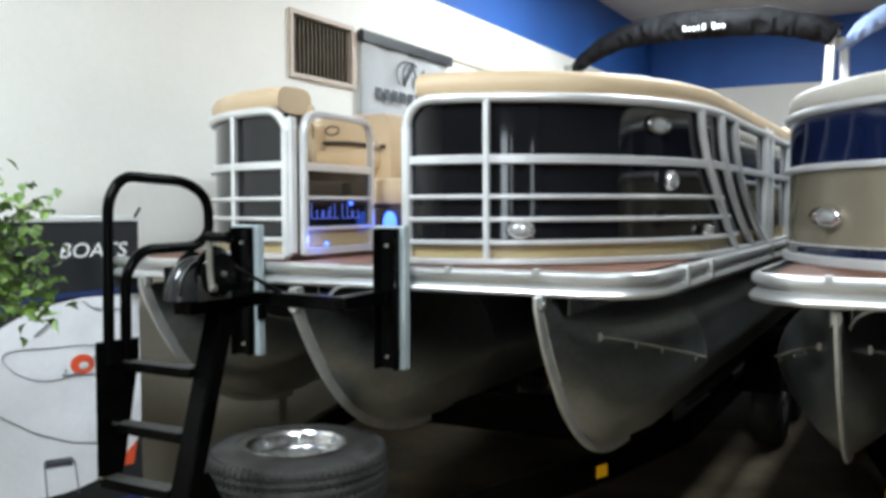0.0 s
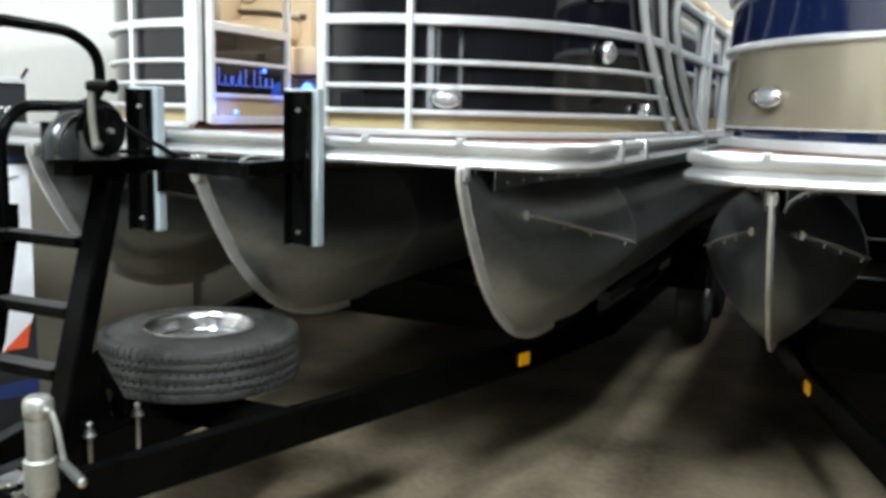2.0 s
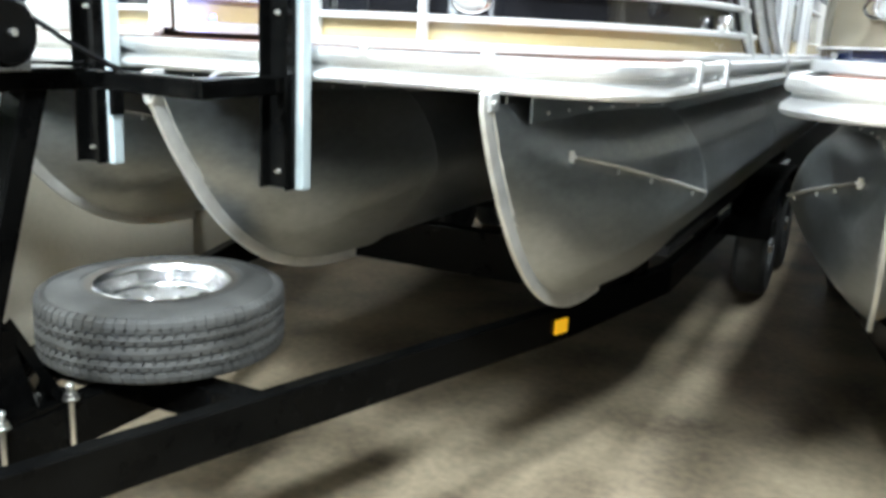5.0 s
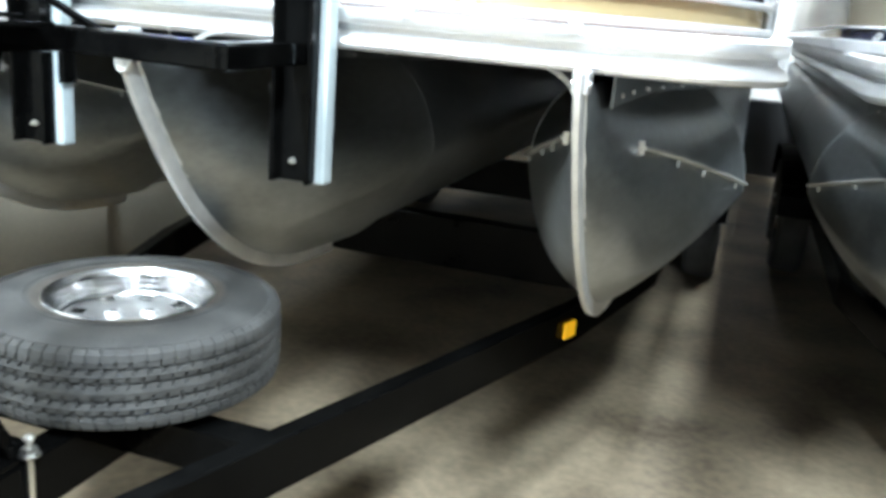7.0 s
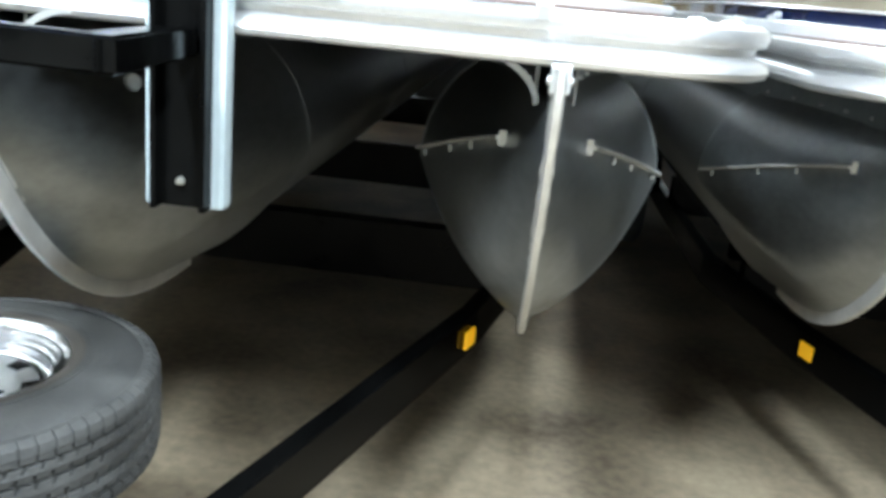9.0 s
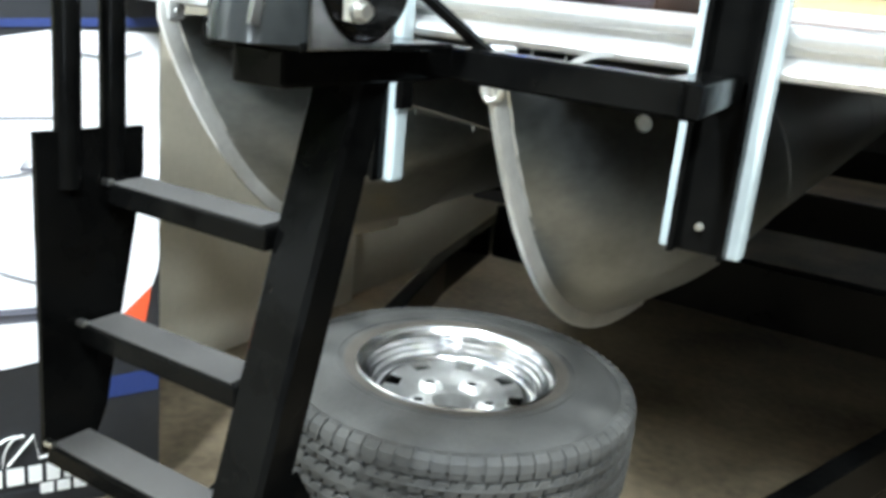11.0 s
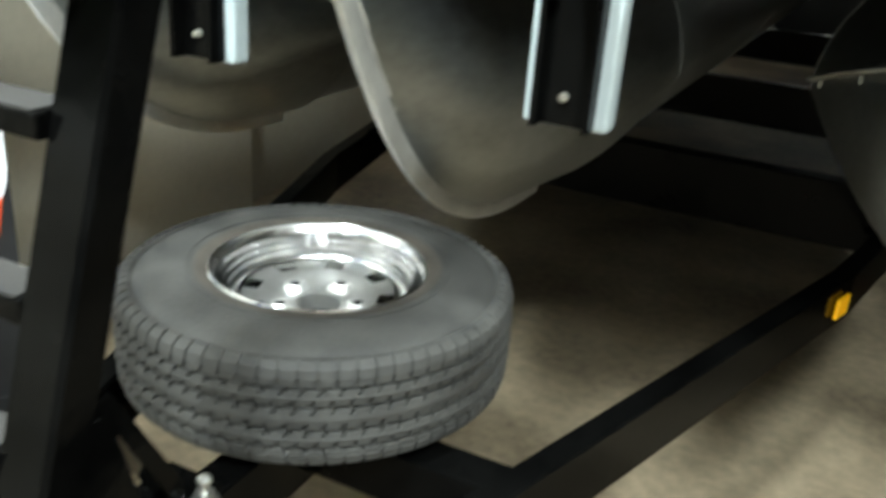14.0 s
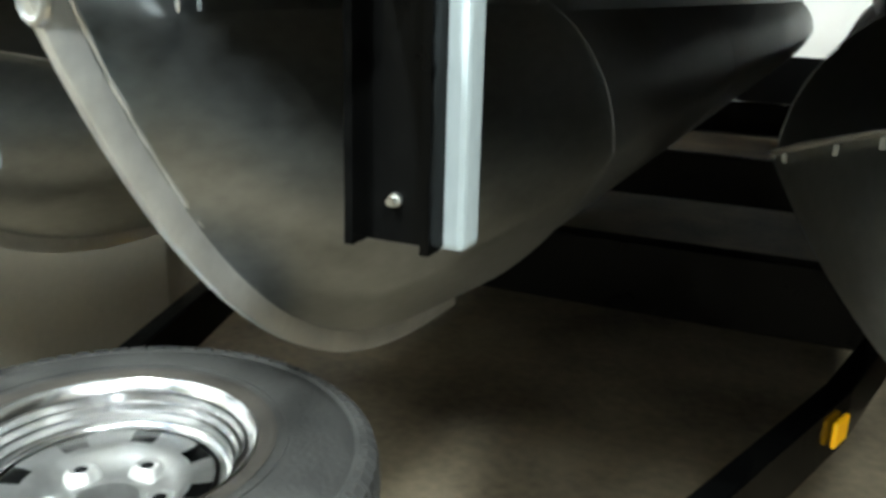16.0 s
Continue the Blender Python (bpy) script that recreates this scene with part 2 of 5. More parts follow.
def rounded(path, radius, steps=6):
    """A polyline with rounded corners."""
    path = [Vector(p) for p in path]
    out = [path[0]]
    for a, b, c in zip(path, path[1:], path[2:]):
        r = min(radius, (a - b).length * 0.49, (c - b).length * 0.49)
        p, q = b + (a - b).normalized() * r, b + (c - b).normalized() * r
        for i in range(steps + 1):
            t = i / steps
            out.append(p * (1 - t) ** 2 + b * 2 * t * (1 - t) + q * t * t)
    out.append(path[-1])
    return out


def lathe(profile, n=32, at=(0, 0, 0), axis="z", closed=False, bm=None):
    """A profile of (radius, height) turned round an axis."""
    bm = bm or bmesh.new()
    rings = []
    for i in range(n):
        a = 2 * math.pi * i / n
        row = []
        for r, h in profile:
            c, s = r * math.cos(a), r * math.sin(a)
            v = {"z": (c, s, h), "x": (h, c, s), "y": (c, h, s)}[axis]
            row.append(bm.verts.new(Vector(v) + Vector(at)))
        rings.append(row)
    m = len(profile)
    for i in range(n):
        r, q = rings[i], rings[(i + 1) % n]
        for j in range(m if closed else m - 1):
            k = (j + 1) % m
            bm.faces.new((r[j], q[j], q[k], r[k]))
    bmesh.ops.remove_doubles(bm, verts=bm.verts, dist=1e-5)
    return bm


def cylinder(a, b, r, n=12, r2=None):
    return swept([a, b], ring(r, n), up=(0.13, 0.99, 0.05) if abs((Vector(b) - Vector(a)).normalized().z) > 0.9 else (0, 0, 1), scales=[1, (r2 or r) / r])


def bolt(at, normal, r=0.009, parent=None, name="bolt"):
    at, normal = Vector(at), Vector(normal).normalized()
    bm = cylinder(at - normal * 0.004, at + normal * 0.003, r * 1.5, 12)
    sweep(bm, [at + normal * 0.003, at + normal * 0.011], ring(r, 6), up=(0.3, 0.2, 0.9))
    return part(name, bm, ZINC, parent, "zinc-plated bolt head")


def ovoid(at, rx, ry, rz, n=16, power=1.0):
    bm = bmesh.new()
    bmesh.ops.create_uvsphere(bm, u_segments=n, v_segments=n // 2 + 2, radius=1)
    bmesh.ops.transform(bm, matrix=Matrix.Translation(at) @ Matrix.Diagonal((rx, ry, rz, 1)), verts=bm.verts)
    return bm

# ---- the showroom ----
X0, X1, Y0, Y1, JOG = -3.3, 9.0, -6.0, 12.0, 4.03
setting("floor", boxed((X0 - 0.3, Y0 - 0.2, -0.2), (X1 + 0.2, Y1 + 0.2, 0.0)), CONCRETE, "stained brown sealed concrete showroom floor", "floor")
setting("ceiling", boxed((X0 - 0.3, Y0 - 0.2, CEILING), (X1 + 0.2, Y1 + 0.2, CEILING + 0.15)), CEIL, "grey ceiling over the showroom", "ceiling")
# west wall: scuffed lower band, white band, blue upper band; the part beyond JOG stands back a little
VENT = (4.18, 4.79, 2.33, 2.68)
bm = bmesh.new()
box(bm, (X0 - 0.2, Y0, 0), (X0, JOG, 1.25))
wall_w = setting("wall_west", bm, WALL_LOW, "off-white painted block wall with a scuffed beige foot", "wall")
bm = bmesh.new()
box(bm, (X0 - 0.2, Y0, 1.25), (X0, Y1, VENT[2]))
box(bm, (X0 - 0.2, Y0, VENT[2]), (X0, VENT[0], VENT[3]))
box(bm, (X0 - 0.2, VENT[1], VENT[2]), (X0, Y1, VENT[3]))
box(bm, (X0 - 0.2, Y0, VENT[3]), (X0, Y1, 3.115))
part("lower_wall", boxed((X0 - 0.24, JOG, 0), (X0 - 0.04, Y1, 1.25)), WALL_BEIGE, wall_w, "scuffed beige lower wall")
part("upper_wall", bm, WALL_WHITE, wall_w)
part("blue_band", boxed((X0 - 0.2, Y0, 3.115), (X0, Y1, CEILING)), WALL_BLUE, wall_w, "royal blue painted band")
part("picture_rail", boxed((X0 + 0.001, VENT[1] + 0.12, 2.69), (X0 + 0.018, Y1, 2.72), 0.003), WALL_LOW, wall_w)
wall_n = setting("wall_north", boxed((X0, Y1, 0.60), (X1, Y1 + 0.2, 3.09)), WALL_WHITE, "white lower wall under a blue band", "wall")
part("blue_band", boxed((X0, Y1, 3.09), (X1, Y1 + 0.2, CEILING)), WALL_BLUE, wall_n, "royal blue painted band")
# shade behind the boats is put into this dark band
part("shade_band", boxed((X0, Y1, 0), (X1, Y1 + 0.2, 0.60)), WALL_DIM, wall_n, "dark band put in for the darkness low behind the boats")
# both partitions are added to keep light out from under the boats
setting("light_block_north", boxed((X0, 10.0, 0), (2.3, 10.08, 0.715), 0.006), WALL_DIM, "low dark partition added to block light behind the boats", "partition")
setting("light_block_east", boxed((2.3, 3.1, 0), (2.4, 10.08, 1.75), 0.006), WALL_DIM, "dark partition added to block light beside the second boat", "partition")
setting("wall_east", boxed((X1, Y0, 0), (X1 + 0.2, Y1, CEILING)), WALL_SOUTH, "plain taupe painted wall", "wall")
W0, W1, WZ0, WZ1 = WINDOW
GLAZED = [(W0, W1), (4.05, 4.35), (7.05, 7.6)]
bm = bmesh.new()
edges = [X0] + [x for pair in GLAZED for x in pair] + [X1]
for a, b in zip(edges[::2], edges[1::2]):
    box(bm, (a, Y0 - 0.2, 0), (b, Y0, CEILING))
for a, b in GLAZED:
    box(bm, (a, Y0 - 0.2, 0), (b, Y0, WZ0))
    box(bm, (a, Y0 - 0.2, WZ1), (b, Y0, CEILING))
setting("wall_south", bm, WALL_SOUTH, "plain taupe wall round glazed openings", "wall")

# the wall vent: frame, near-black sheet for the shade inside, and upright louvre blades
vent = thing("wall_vent", (X0, VENT[0], VENT[2]), "bronze louvred air vent with a tan frame set in the wall", "vent")
part("shade_backing", boxed((X0 - 0.17, VENT[0], VENT[2]), (X0 - 0.15, VENT[1], VENT[3])), DARK, vent)
bm = bmesh.new()
F = 0.028
for lo, hi in (((VENT[0] - F, VENT[2] - F), (VENT[1] + F, VENT[2])), ((VENT[0] - F, VENT[3]), (VENT[1] + F, VENT[3] + F)),
               ((VENT[0] - F, VENT[2]), (VENT[0], VENT[3])), ((VENT[1], VENT[2]), (VENT[1] + F + 0.03, VENT[3]))):
    box(bm, (X0 - 0.02, lo[0], lo[1]), (X0 + 0.022, hi[0], hi[1]))
part("frame", bm, VENT_FRAME, vent)
for i in range(15):
    y = VENT[0] + 0.02 + i * (VENT[1] - VENT[0] - 0.04) / 14
    part("slat", boxed((-0.028, -0.0045, VENT[2] + 0.002), (0.028, 0.0045, VENT[3] - 0.002), 0.002, pose(X0 - 0.035, y, 0, 0, 0, -14)), LOUVRE, vent)

# the daylight windows
for k, (a, b) in enumerate(GLAZED):
    win = setting("window_%d" % (k + 1), boxed((a, Y0 - 0.13, WZ0), (b, Y0 - 0.12, WZ1)), SKYGLASS, "tall daylit glazed opening", "window")
    bm = bmesh.new()
    for x in (a + 0.03, b - 0.03):
        box(bm, (x - 0.03, Y0 - 0.115, WZ0), (x + 0.03, Y0 - 0.05, WZ1))
    box(bm, (a + 0.06, Y0 - 0.115, 1.48), (b - 0.06, Y0 - 0.06, 1.53))
    part("window_frame", bm, RAIL, win)
d = bpy.data.lights.new("window_daylight", "AREA")
d.shape, d.size, d.size_y, d.energy, d.color = "RECTANGLE", W1 - W0 - 0.1, WZ1 - WZ0 - 0.1, WINDOW_WATTS, (0.80, 0.95, 1.0)
tagged(new("window_daylight", d), kind="structure").matrix_world = pose((W0 + W1) / 2, Y0 - 0.03, (WZ0 + WZ1) / 2, 90, 0, 0)

# ceiling strip lights
for x, y, watts in STRIPS:
    lamp = thing("ceiling_light", (x, y, CEILING), "white enamel fluorescent strip light placed out of view on the ceiling", "ceiling light", "ceiling lights")
    part("housing", boxed((x - 0.17, y - 0.78, CEILING - 0.06), (x + 0.17, y + 0.78, CEILING - 0.001), 0.008), FIXTURE, lamp)
    part("diffuser", boxed((x - 0.14, y - 0.74, CEILING - 0.085), (x + 0.14, y + 0.74, CEILING - 0.061), 0.01), TUBE_LIGHT, lamp)
    d = bpy.data.lights.new("strip_glow", "AREA")
    d.shape, d.size, d.size_y, d.energy, d.color = "RECTANGLE", 0.27, 1.46, watts, (0.86, 0.95, 0.985)
    tagged(new("strip_glow", d), kind="structure").matrix_world = pose(x, y, CEILING - 0.09)

# ---- the boats ----
MID = -1.787           # centre line of the first boat
TUBE_X = 0.832         # outer tubes from the centre line
AXIS_Z, RADIUS = 0.93, 0.305


def tube_section(s):
    """Keel height of a pontoon at s metres behind its nose, second of a pair with the half-width."""
    t = min(1.0, max(0.0, s / 0.95))
    keel = AXIS_Z - RADIUS + 0.012 + 0.578 * (1 - t ** 0.93) ** 2.95
    return (0.288, keel) if s <= 0.93 else (0.272, keel + 0.014)


CONE = 0.93            # length of a nose cone
CONE_W = 0.288         # its half-width where it meets the tube


def keel_points(n=28):
    """The raked keel from the nose's top to its foot, in even steps: metres behind the nose, height."""
    fine = [(0.9 * (i / 400) ** 1.7, tube_section(0.9 * (i / 400) ** 1.7)[1]) for i in range(401)]
    run = [0.0]
    for p, q in zip(fine, fine[1:]):
        run.append(run[-1] + math.hypot(q[0] - p[0], q[1] - p[1]))
    out, k = [], 0
    for i in range(n + 1):
        while k < 400 and run[k] < run[-1] * i / n:
            k += 1
        out.append(fine[k])
    return out


def girth(a, vee):
    """Half-width of a tube's outline at an angle from its top: round above, drawn towards a vee below."""
    drop = max(0.0, -math.cos(a))
    return math.sin(a) * (1 - vee) + vee * (1 - drop) if drop else math.sin(a)


def cone_grid(n=28, rows=12):
    """Sheets bent from the keel to the round tube: for each step of the keel a straight line aft to the ring."""
    lo, hi = tube_section(0.92)[1], 1.225
    mid, h = (lo + hi) / 2, (hi - lo) / 2
    grid = []
    for i, (s, z) in enumerate(keel_points(n)):
        a = math.pi * i / n
        grid.append([(CONE_W * girth(a, 0.55) * (j / rows) ** (0.58 if a < math.pi / 2 else 0.58 + 0.3 * (a - math.pi / 2)), s + (CONE - s) * j / rows, z + (mid + h * math.cos(a) - z) * j / rows) for j in range(rows + 1)])
    return grid


CONE_GRID = cone_grid()
CONE_FINE = [p for line in cone_grid(60, 60) for p in line]


def cone_x(s, z):
    """Half-width of a nose cone s metres behind the nose at height z."""
    return min(CONE_FINE, key=lambda p: (p[1] - s) ** 2 + (p[2] - z) ** 2)[0]


def pontoon(boat, cx, nose, length, strakes=True, inner=1):
    bm = bmesh.new()
    for side in (-1, 1):
        vs = [[bm.verts.new((cx + side * x, nose + s, z)) for x, s, z in line] for line in CONE_GRID]
        for r, q in zip(vs, vs[1:]):
            for j in range(len(r) - 1):
                bm.faces.new((r[j], r[j + 1], q[j + 1], q[j]) if side > 0 else (q[j], q[j + 1], r[j + 1], r[j]))
    bmesh.ops.remove_doubles(bm, verts=bm.verts, dist=1e-4)
    tube = part("pontoon", bm, HULL, boat, "dull mill-finish aluminium pontoon tube", smooth=True)
    # the straight tube behind the cone, a little slimmer, inside a welded lip
    lo, hi = tube_section(1.2)[1], 1.222
    mid, h = (lo + hi) / 2, (hi - lo) / 2
    ell = [(0.272 * math.copysign(girth(min(a, 2 * math.pi - a), 0.5), math.pi - a), h * math.cos(a)) for a in [2 * math.pi * i / 48 for i in range(48)]]
    part("tube", swept([(cx, nose + y, mid) for y in (CONE - 0.02, 1.5, 2.6, length)], ell), HULL, tube, smooth=True)
    # welded keel strip down the nose
    path = [(cx, nose + s - 0.004, z - 0.002) for s, z in keel_points(26)]
    path.insert(0, (cx, nose - 0.004, 1.24))
    part("keel_strip", swept(path, [(-0.005, -0.024), (0.005, -0.024), (0.007, -0.021), (0.007, 0.012), (-0.007, 0.012), (-0.007, -0.021)]), WELD, tube, "bright welded aluminium nose keel", smooth=True)
    # a rough weld bead down each side of the keel strip
    for side in (-1, 1):
        bm = bmesh.new()
        rng = random.Random(3)
        pts = [(cx + side * (0.0075 + rng.uniform(-0.001, 0.001)), nose + s + 0.010, z + 0.006) for s, z in keel_points(60)[1:]]
        sweep(bm, pts, ring(0.0028, 6), up=(1, 0, 0), scales=[rng.uniform(0.6, 1.25) for _ in pts])
        part("weld_bead", bm, WELD, tube)
    for y in (CONE - 0.004, 2.6):
        rx, rz = (CONE_W - 0.001, (hi - lo) / 2 + 0.008) if y < 1 else (0.273, h + 0.001)
        pts = [(cx + rx * math.copysign(girth(min(a, 2 * math.pi - a), 0.55 if y < 1 else 0.5), math.pi - a), nose + y, mid + rz * math.cos(a)) for a in [2 * math.pi * i / 40 for i in range(40)]]
        part("weld_seam", swept(pts, ring(0.0009, 6), closed=True, up=(0, 1, 0)), HULL, tube, smooth=True)
    if strakes:
        for side in (-1, 1):
            path = []
            for i in range(13):
                s = 0.333 + 0.56 * i / 12
                z = 1.088 - 0.133 * (i / 12) ** 1.15
                path.append((cx + side * (cone_x(s, z) + 0.007), nose + s, z))
            part("strake", swept(path, rect(0.028, 0.007, 0.002)), WELD, tube, "welded aluminium spray strake")
            p = path[0]
            part("strake_end", boxed((p[0] - 0.007, p[1] - 0.006, p[2] - 0.014), (p[0] + 0.007, p[1] + 0.002, p[2] + 0.014), 0.002), WELD, tube)
            for k in (4, 7, 11):
                q = path[k]
                part("tab", boxed((q[0] - 0.004, q[1] - 0.009, q[2] - 0.020), (q[0] + 0.004, q[1] + 0.009, q[2] - 0.004), 0.002), HULL, tube)
    # bracket that ties the nose to the deck, and one thin bent stay on the inner side
    part("nose_bracket", boxed((cx - 0.014, nose - 0.012, 1.205), (cx + 0.014, nose + 0.03, 1.245), 0.004), EDGE, tube)
    part("bracket_bolt", cylinder((cx - 0.017, nose + 0.008, 1.222), (cx + 0.017, nose + 0.008, 1.222), 0.007, 8), ZINC, tube)
    pts = [(cx + inner * (0.028 + 0.10 * (1 - u) ** 1.8), nose + 0.12 + 0.02 * u, 1.248 - 0.075 * u ** 1.5) for u in [i / 8 for i in range(9)]]
    part("stay", swept(pts, rect(0.0025, 0.010)), EDGE, tube)
    # deck risers: flat plates that splay out over the cone and run aft
    for side in (-1, 1):
        run = [(max(0.03, cone_x(s, 1.178)), s, 1.174) for s in (0.17, 0.30, 0.45, 0.60, 0.75, 0.90)] + [(0.160, s, 1.166) for s in (1.0, 1.6, 3.0, length)]
        part("riser", swept([(cx + side * x, nose + s, (z + 1.2535) / 2) for x, s, z in run], rect(0.005, 0.082)), HULL, tube, "aluminium deck riser")
        for k in range(6):
            s = 0.27 + 0.125 * k
            x = max(0.03, cone_x(s, 1.178))
            part("rivet", cylinder((cx + side * (x - 0.002), nose + s, 1.190), (cx + side * (x + 0.007), nose + s, 1.190), 0.0045, 8), EDGE, tube)
    return tube


def front_path(cx, side, gate, y0, half, back, inset=0.0):
    """Plan of a fence from the gate round the corner and aft."""
    rx, ry = 0.80 - inset, 1.00 - inset
    y0 += inset
    edge = half - inset
    pts = [(gate, y0), (edge - rx, y0)]
    pts = [(cx + side * x, y) for x, y in pts]
    for i in range(1, 15):
        a = math.pi / 2 * i / 14
        pts.append((cx + side * (edge - rx + rx * math.sin(a)), y0 + ry - ry * math.cos(a)))
    pts.append((cx + side * edge, back))
    return pts


def along(path, s):
    """The point s metres along a plan path."""
    for a, b in zip(path, path[1:]):
        d = math.hypot(b[0] - a[0], b[1] - a[1])
        if s <= d:
            return (a[0] + (b[0] - a[0]) * s / d, a[1] + (b[1] - a[1]) * s / d)
        s -= d
    return path[-1]


def until(path, s):
    """The plan path as far as s metres."""
    out, gone = [path[0]], 0.0
    for a, b in zip(path, path[1:]):
        d = math.hypot(b[0] - a[0], b[1] - a[1])
        if gone + d >= s:
            return out + [along(path, s)]
        gone += d
        out.append(b)
    return out


def skin(path, z0, z1, thick=0.012):
    return swept([(x, y, (z0 + z1) / 2) for x, y in path], rect(thick, z1 - z0))


def pillow(path, z0, z1, depth):
    """A padded roll: a rounded section carried along a plan path."""
    h = z1 - z0
    sec = []
    for i in range(16):
        a = 2 * math.pi * i / 16
        c, s = math.cos(a), math.sin(a)
        sec.append((depth / 2 * math.copysign(abs(c) ** 0.6, c), h / 2 * math.copysign(abs(s) ** 0.7, s)))
    return swept([(x, y, (z0 + z1) / 2) for x, y in path], sec)


def smooth_part(name, bm, material, parent, label=""):
    return part(name, bm, material, parent, label, smooth=True)


DECK_TOP = 1.312
HALF = 1.123
FENCE_HALF = 1.112


def deck(boat, cx, front, back, half=HALF, low=1.236, corner=0.17, top=1.316):
    def outline(half, y0, r):
        pts = []
        for side in (-1, 1):
            arc = []
            for i in range(9):
                a = math.pi / 2 * i / 8
                arc.append((cx + side * (half - r + r * math.sin(a)), y0 + r - r * math.cos(a)))
            pts += arc[::-1] if side < 0 else arc
        return pts + [(cx + half, back), (cx - half, back)]

    def slab(half, y0, r, z0, z1):
        bm = bmesh.new()
        o = outline(half, y0, r)
        lo = [bm.verts.new((x, y, z0)) for x, y in o]
        hi = [bm.verts.new((x, y, z1)) for x, y in o]
        bm.faces.new(hi)
        bm.faces.new(lo[::-1])
        for i in range(len(o)):
            k = (i + 1) % len(o)
            bm.faces.new((lo[i], lo[k], hi[k], hi[i]))
        return bm
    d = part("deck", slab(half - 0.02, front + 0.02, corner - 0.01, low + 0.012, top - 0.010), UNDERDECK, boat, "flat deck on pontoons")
    part("deck_mat", slab(half - 0.05, front + 0.05, corner - 0.03, top - 0.009, top - 0.004), CARPET, d, "brown teak-look deck mat")
    # extruded edging with two ribs
    o = outline(half, front, corner)
    i0 = len(o) - 2
    path = [(x, y, (low + top) / 2) for x, y in [o[-1]] + o[:i0] + [o[i0]]]
    sec = [(0.0, 0.041), (-0.012, 0.041), (-0.024, 0.034), (-0.028, 0.022), (-0.024, 0.010), (-0.010, 0.006), (-0.008, -0.004),
           (-0.018, -0.010), (-0.030, -0.018), (-0.034, -0.028), (-0.030, -0.037), (-0.018, -0.041), (0.0, -0.041)]
    sec = [(-u, v * (top - low) / 0.082) for u, v in sec]
    part("rub_rail", swept(path, sec[::-1]), EDGE, d, "bright ribbed aluminium rub rail", smooth=True)
    for x in (-0.85, -0.5, 0.5, 0.8):
        part("joint_clip", boxed((cx + x - 0.012, front - 0.030, top - 0.020), (cx + x + 0.012, front - 0.004, top + 0.006), 0.004), EDGE, d)
    for y in (0.40, 0.76, 2.2):
        part("rail_joint", boxed((cx + half - 0.006, front + y - 0.022, low + 0.012), (cx + half + 0.035, front + y + 0.022, top + 0.003), 0.006), EDGE, d, "bright rail joint cover")
    # bright sheets under the deck, lapped from bow to stern
    for k in range(4):
        y0 = front + 0.04 + k * 1.86
        part("underskin", boxed((cx - half + 0.05, y0, low + 0.004 - 0.002 * (k % 2)), (cx + half - 0.05, min(y0 + 1.88, back - 0.05), low + 0.010 - 0.002 * (k % 2))), UNDERSKIN, d, "thin aluminium sheet under the deck")
    return d


def chrome_oval(at, normal, rx, rz, parent, name, label, depth=0.018, lens=True):
    m = Matrix.Translation(at) @ Vector(normal).to_track_quat("Z", "Y").to_matrix().to_4x4()
    prof = [(1.0, 0.0), (1.0, 0.35), (0.9, 0.8), (0.78, 1.0), (0.7, 0.7)]
    bm = lathe([(r, h * depth) for r, h in prof], 28)
    bmesh.ops.transform(bm, matrix=m @ Matrix.Diagonal((rx, rz, 1, 1)), verts=bm.verts)
    ob = part(name, bm, CHROME, parent, label, smooth=True)
    if lens:
        bm = lathe([(0.72, 0.5), (0.6, 0.75), (0.35, 0.92), (0.0, 1.0)], 24)
        bmesh.ops.transform(bm, matrix=m @ Matrix.Diagonal((rx, rz, depth, 1)), verts=bm.verts)
        part("lens", bm, LENS, ob, smooth=True)
    return ob


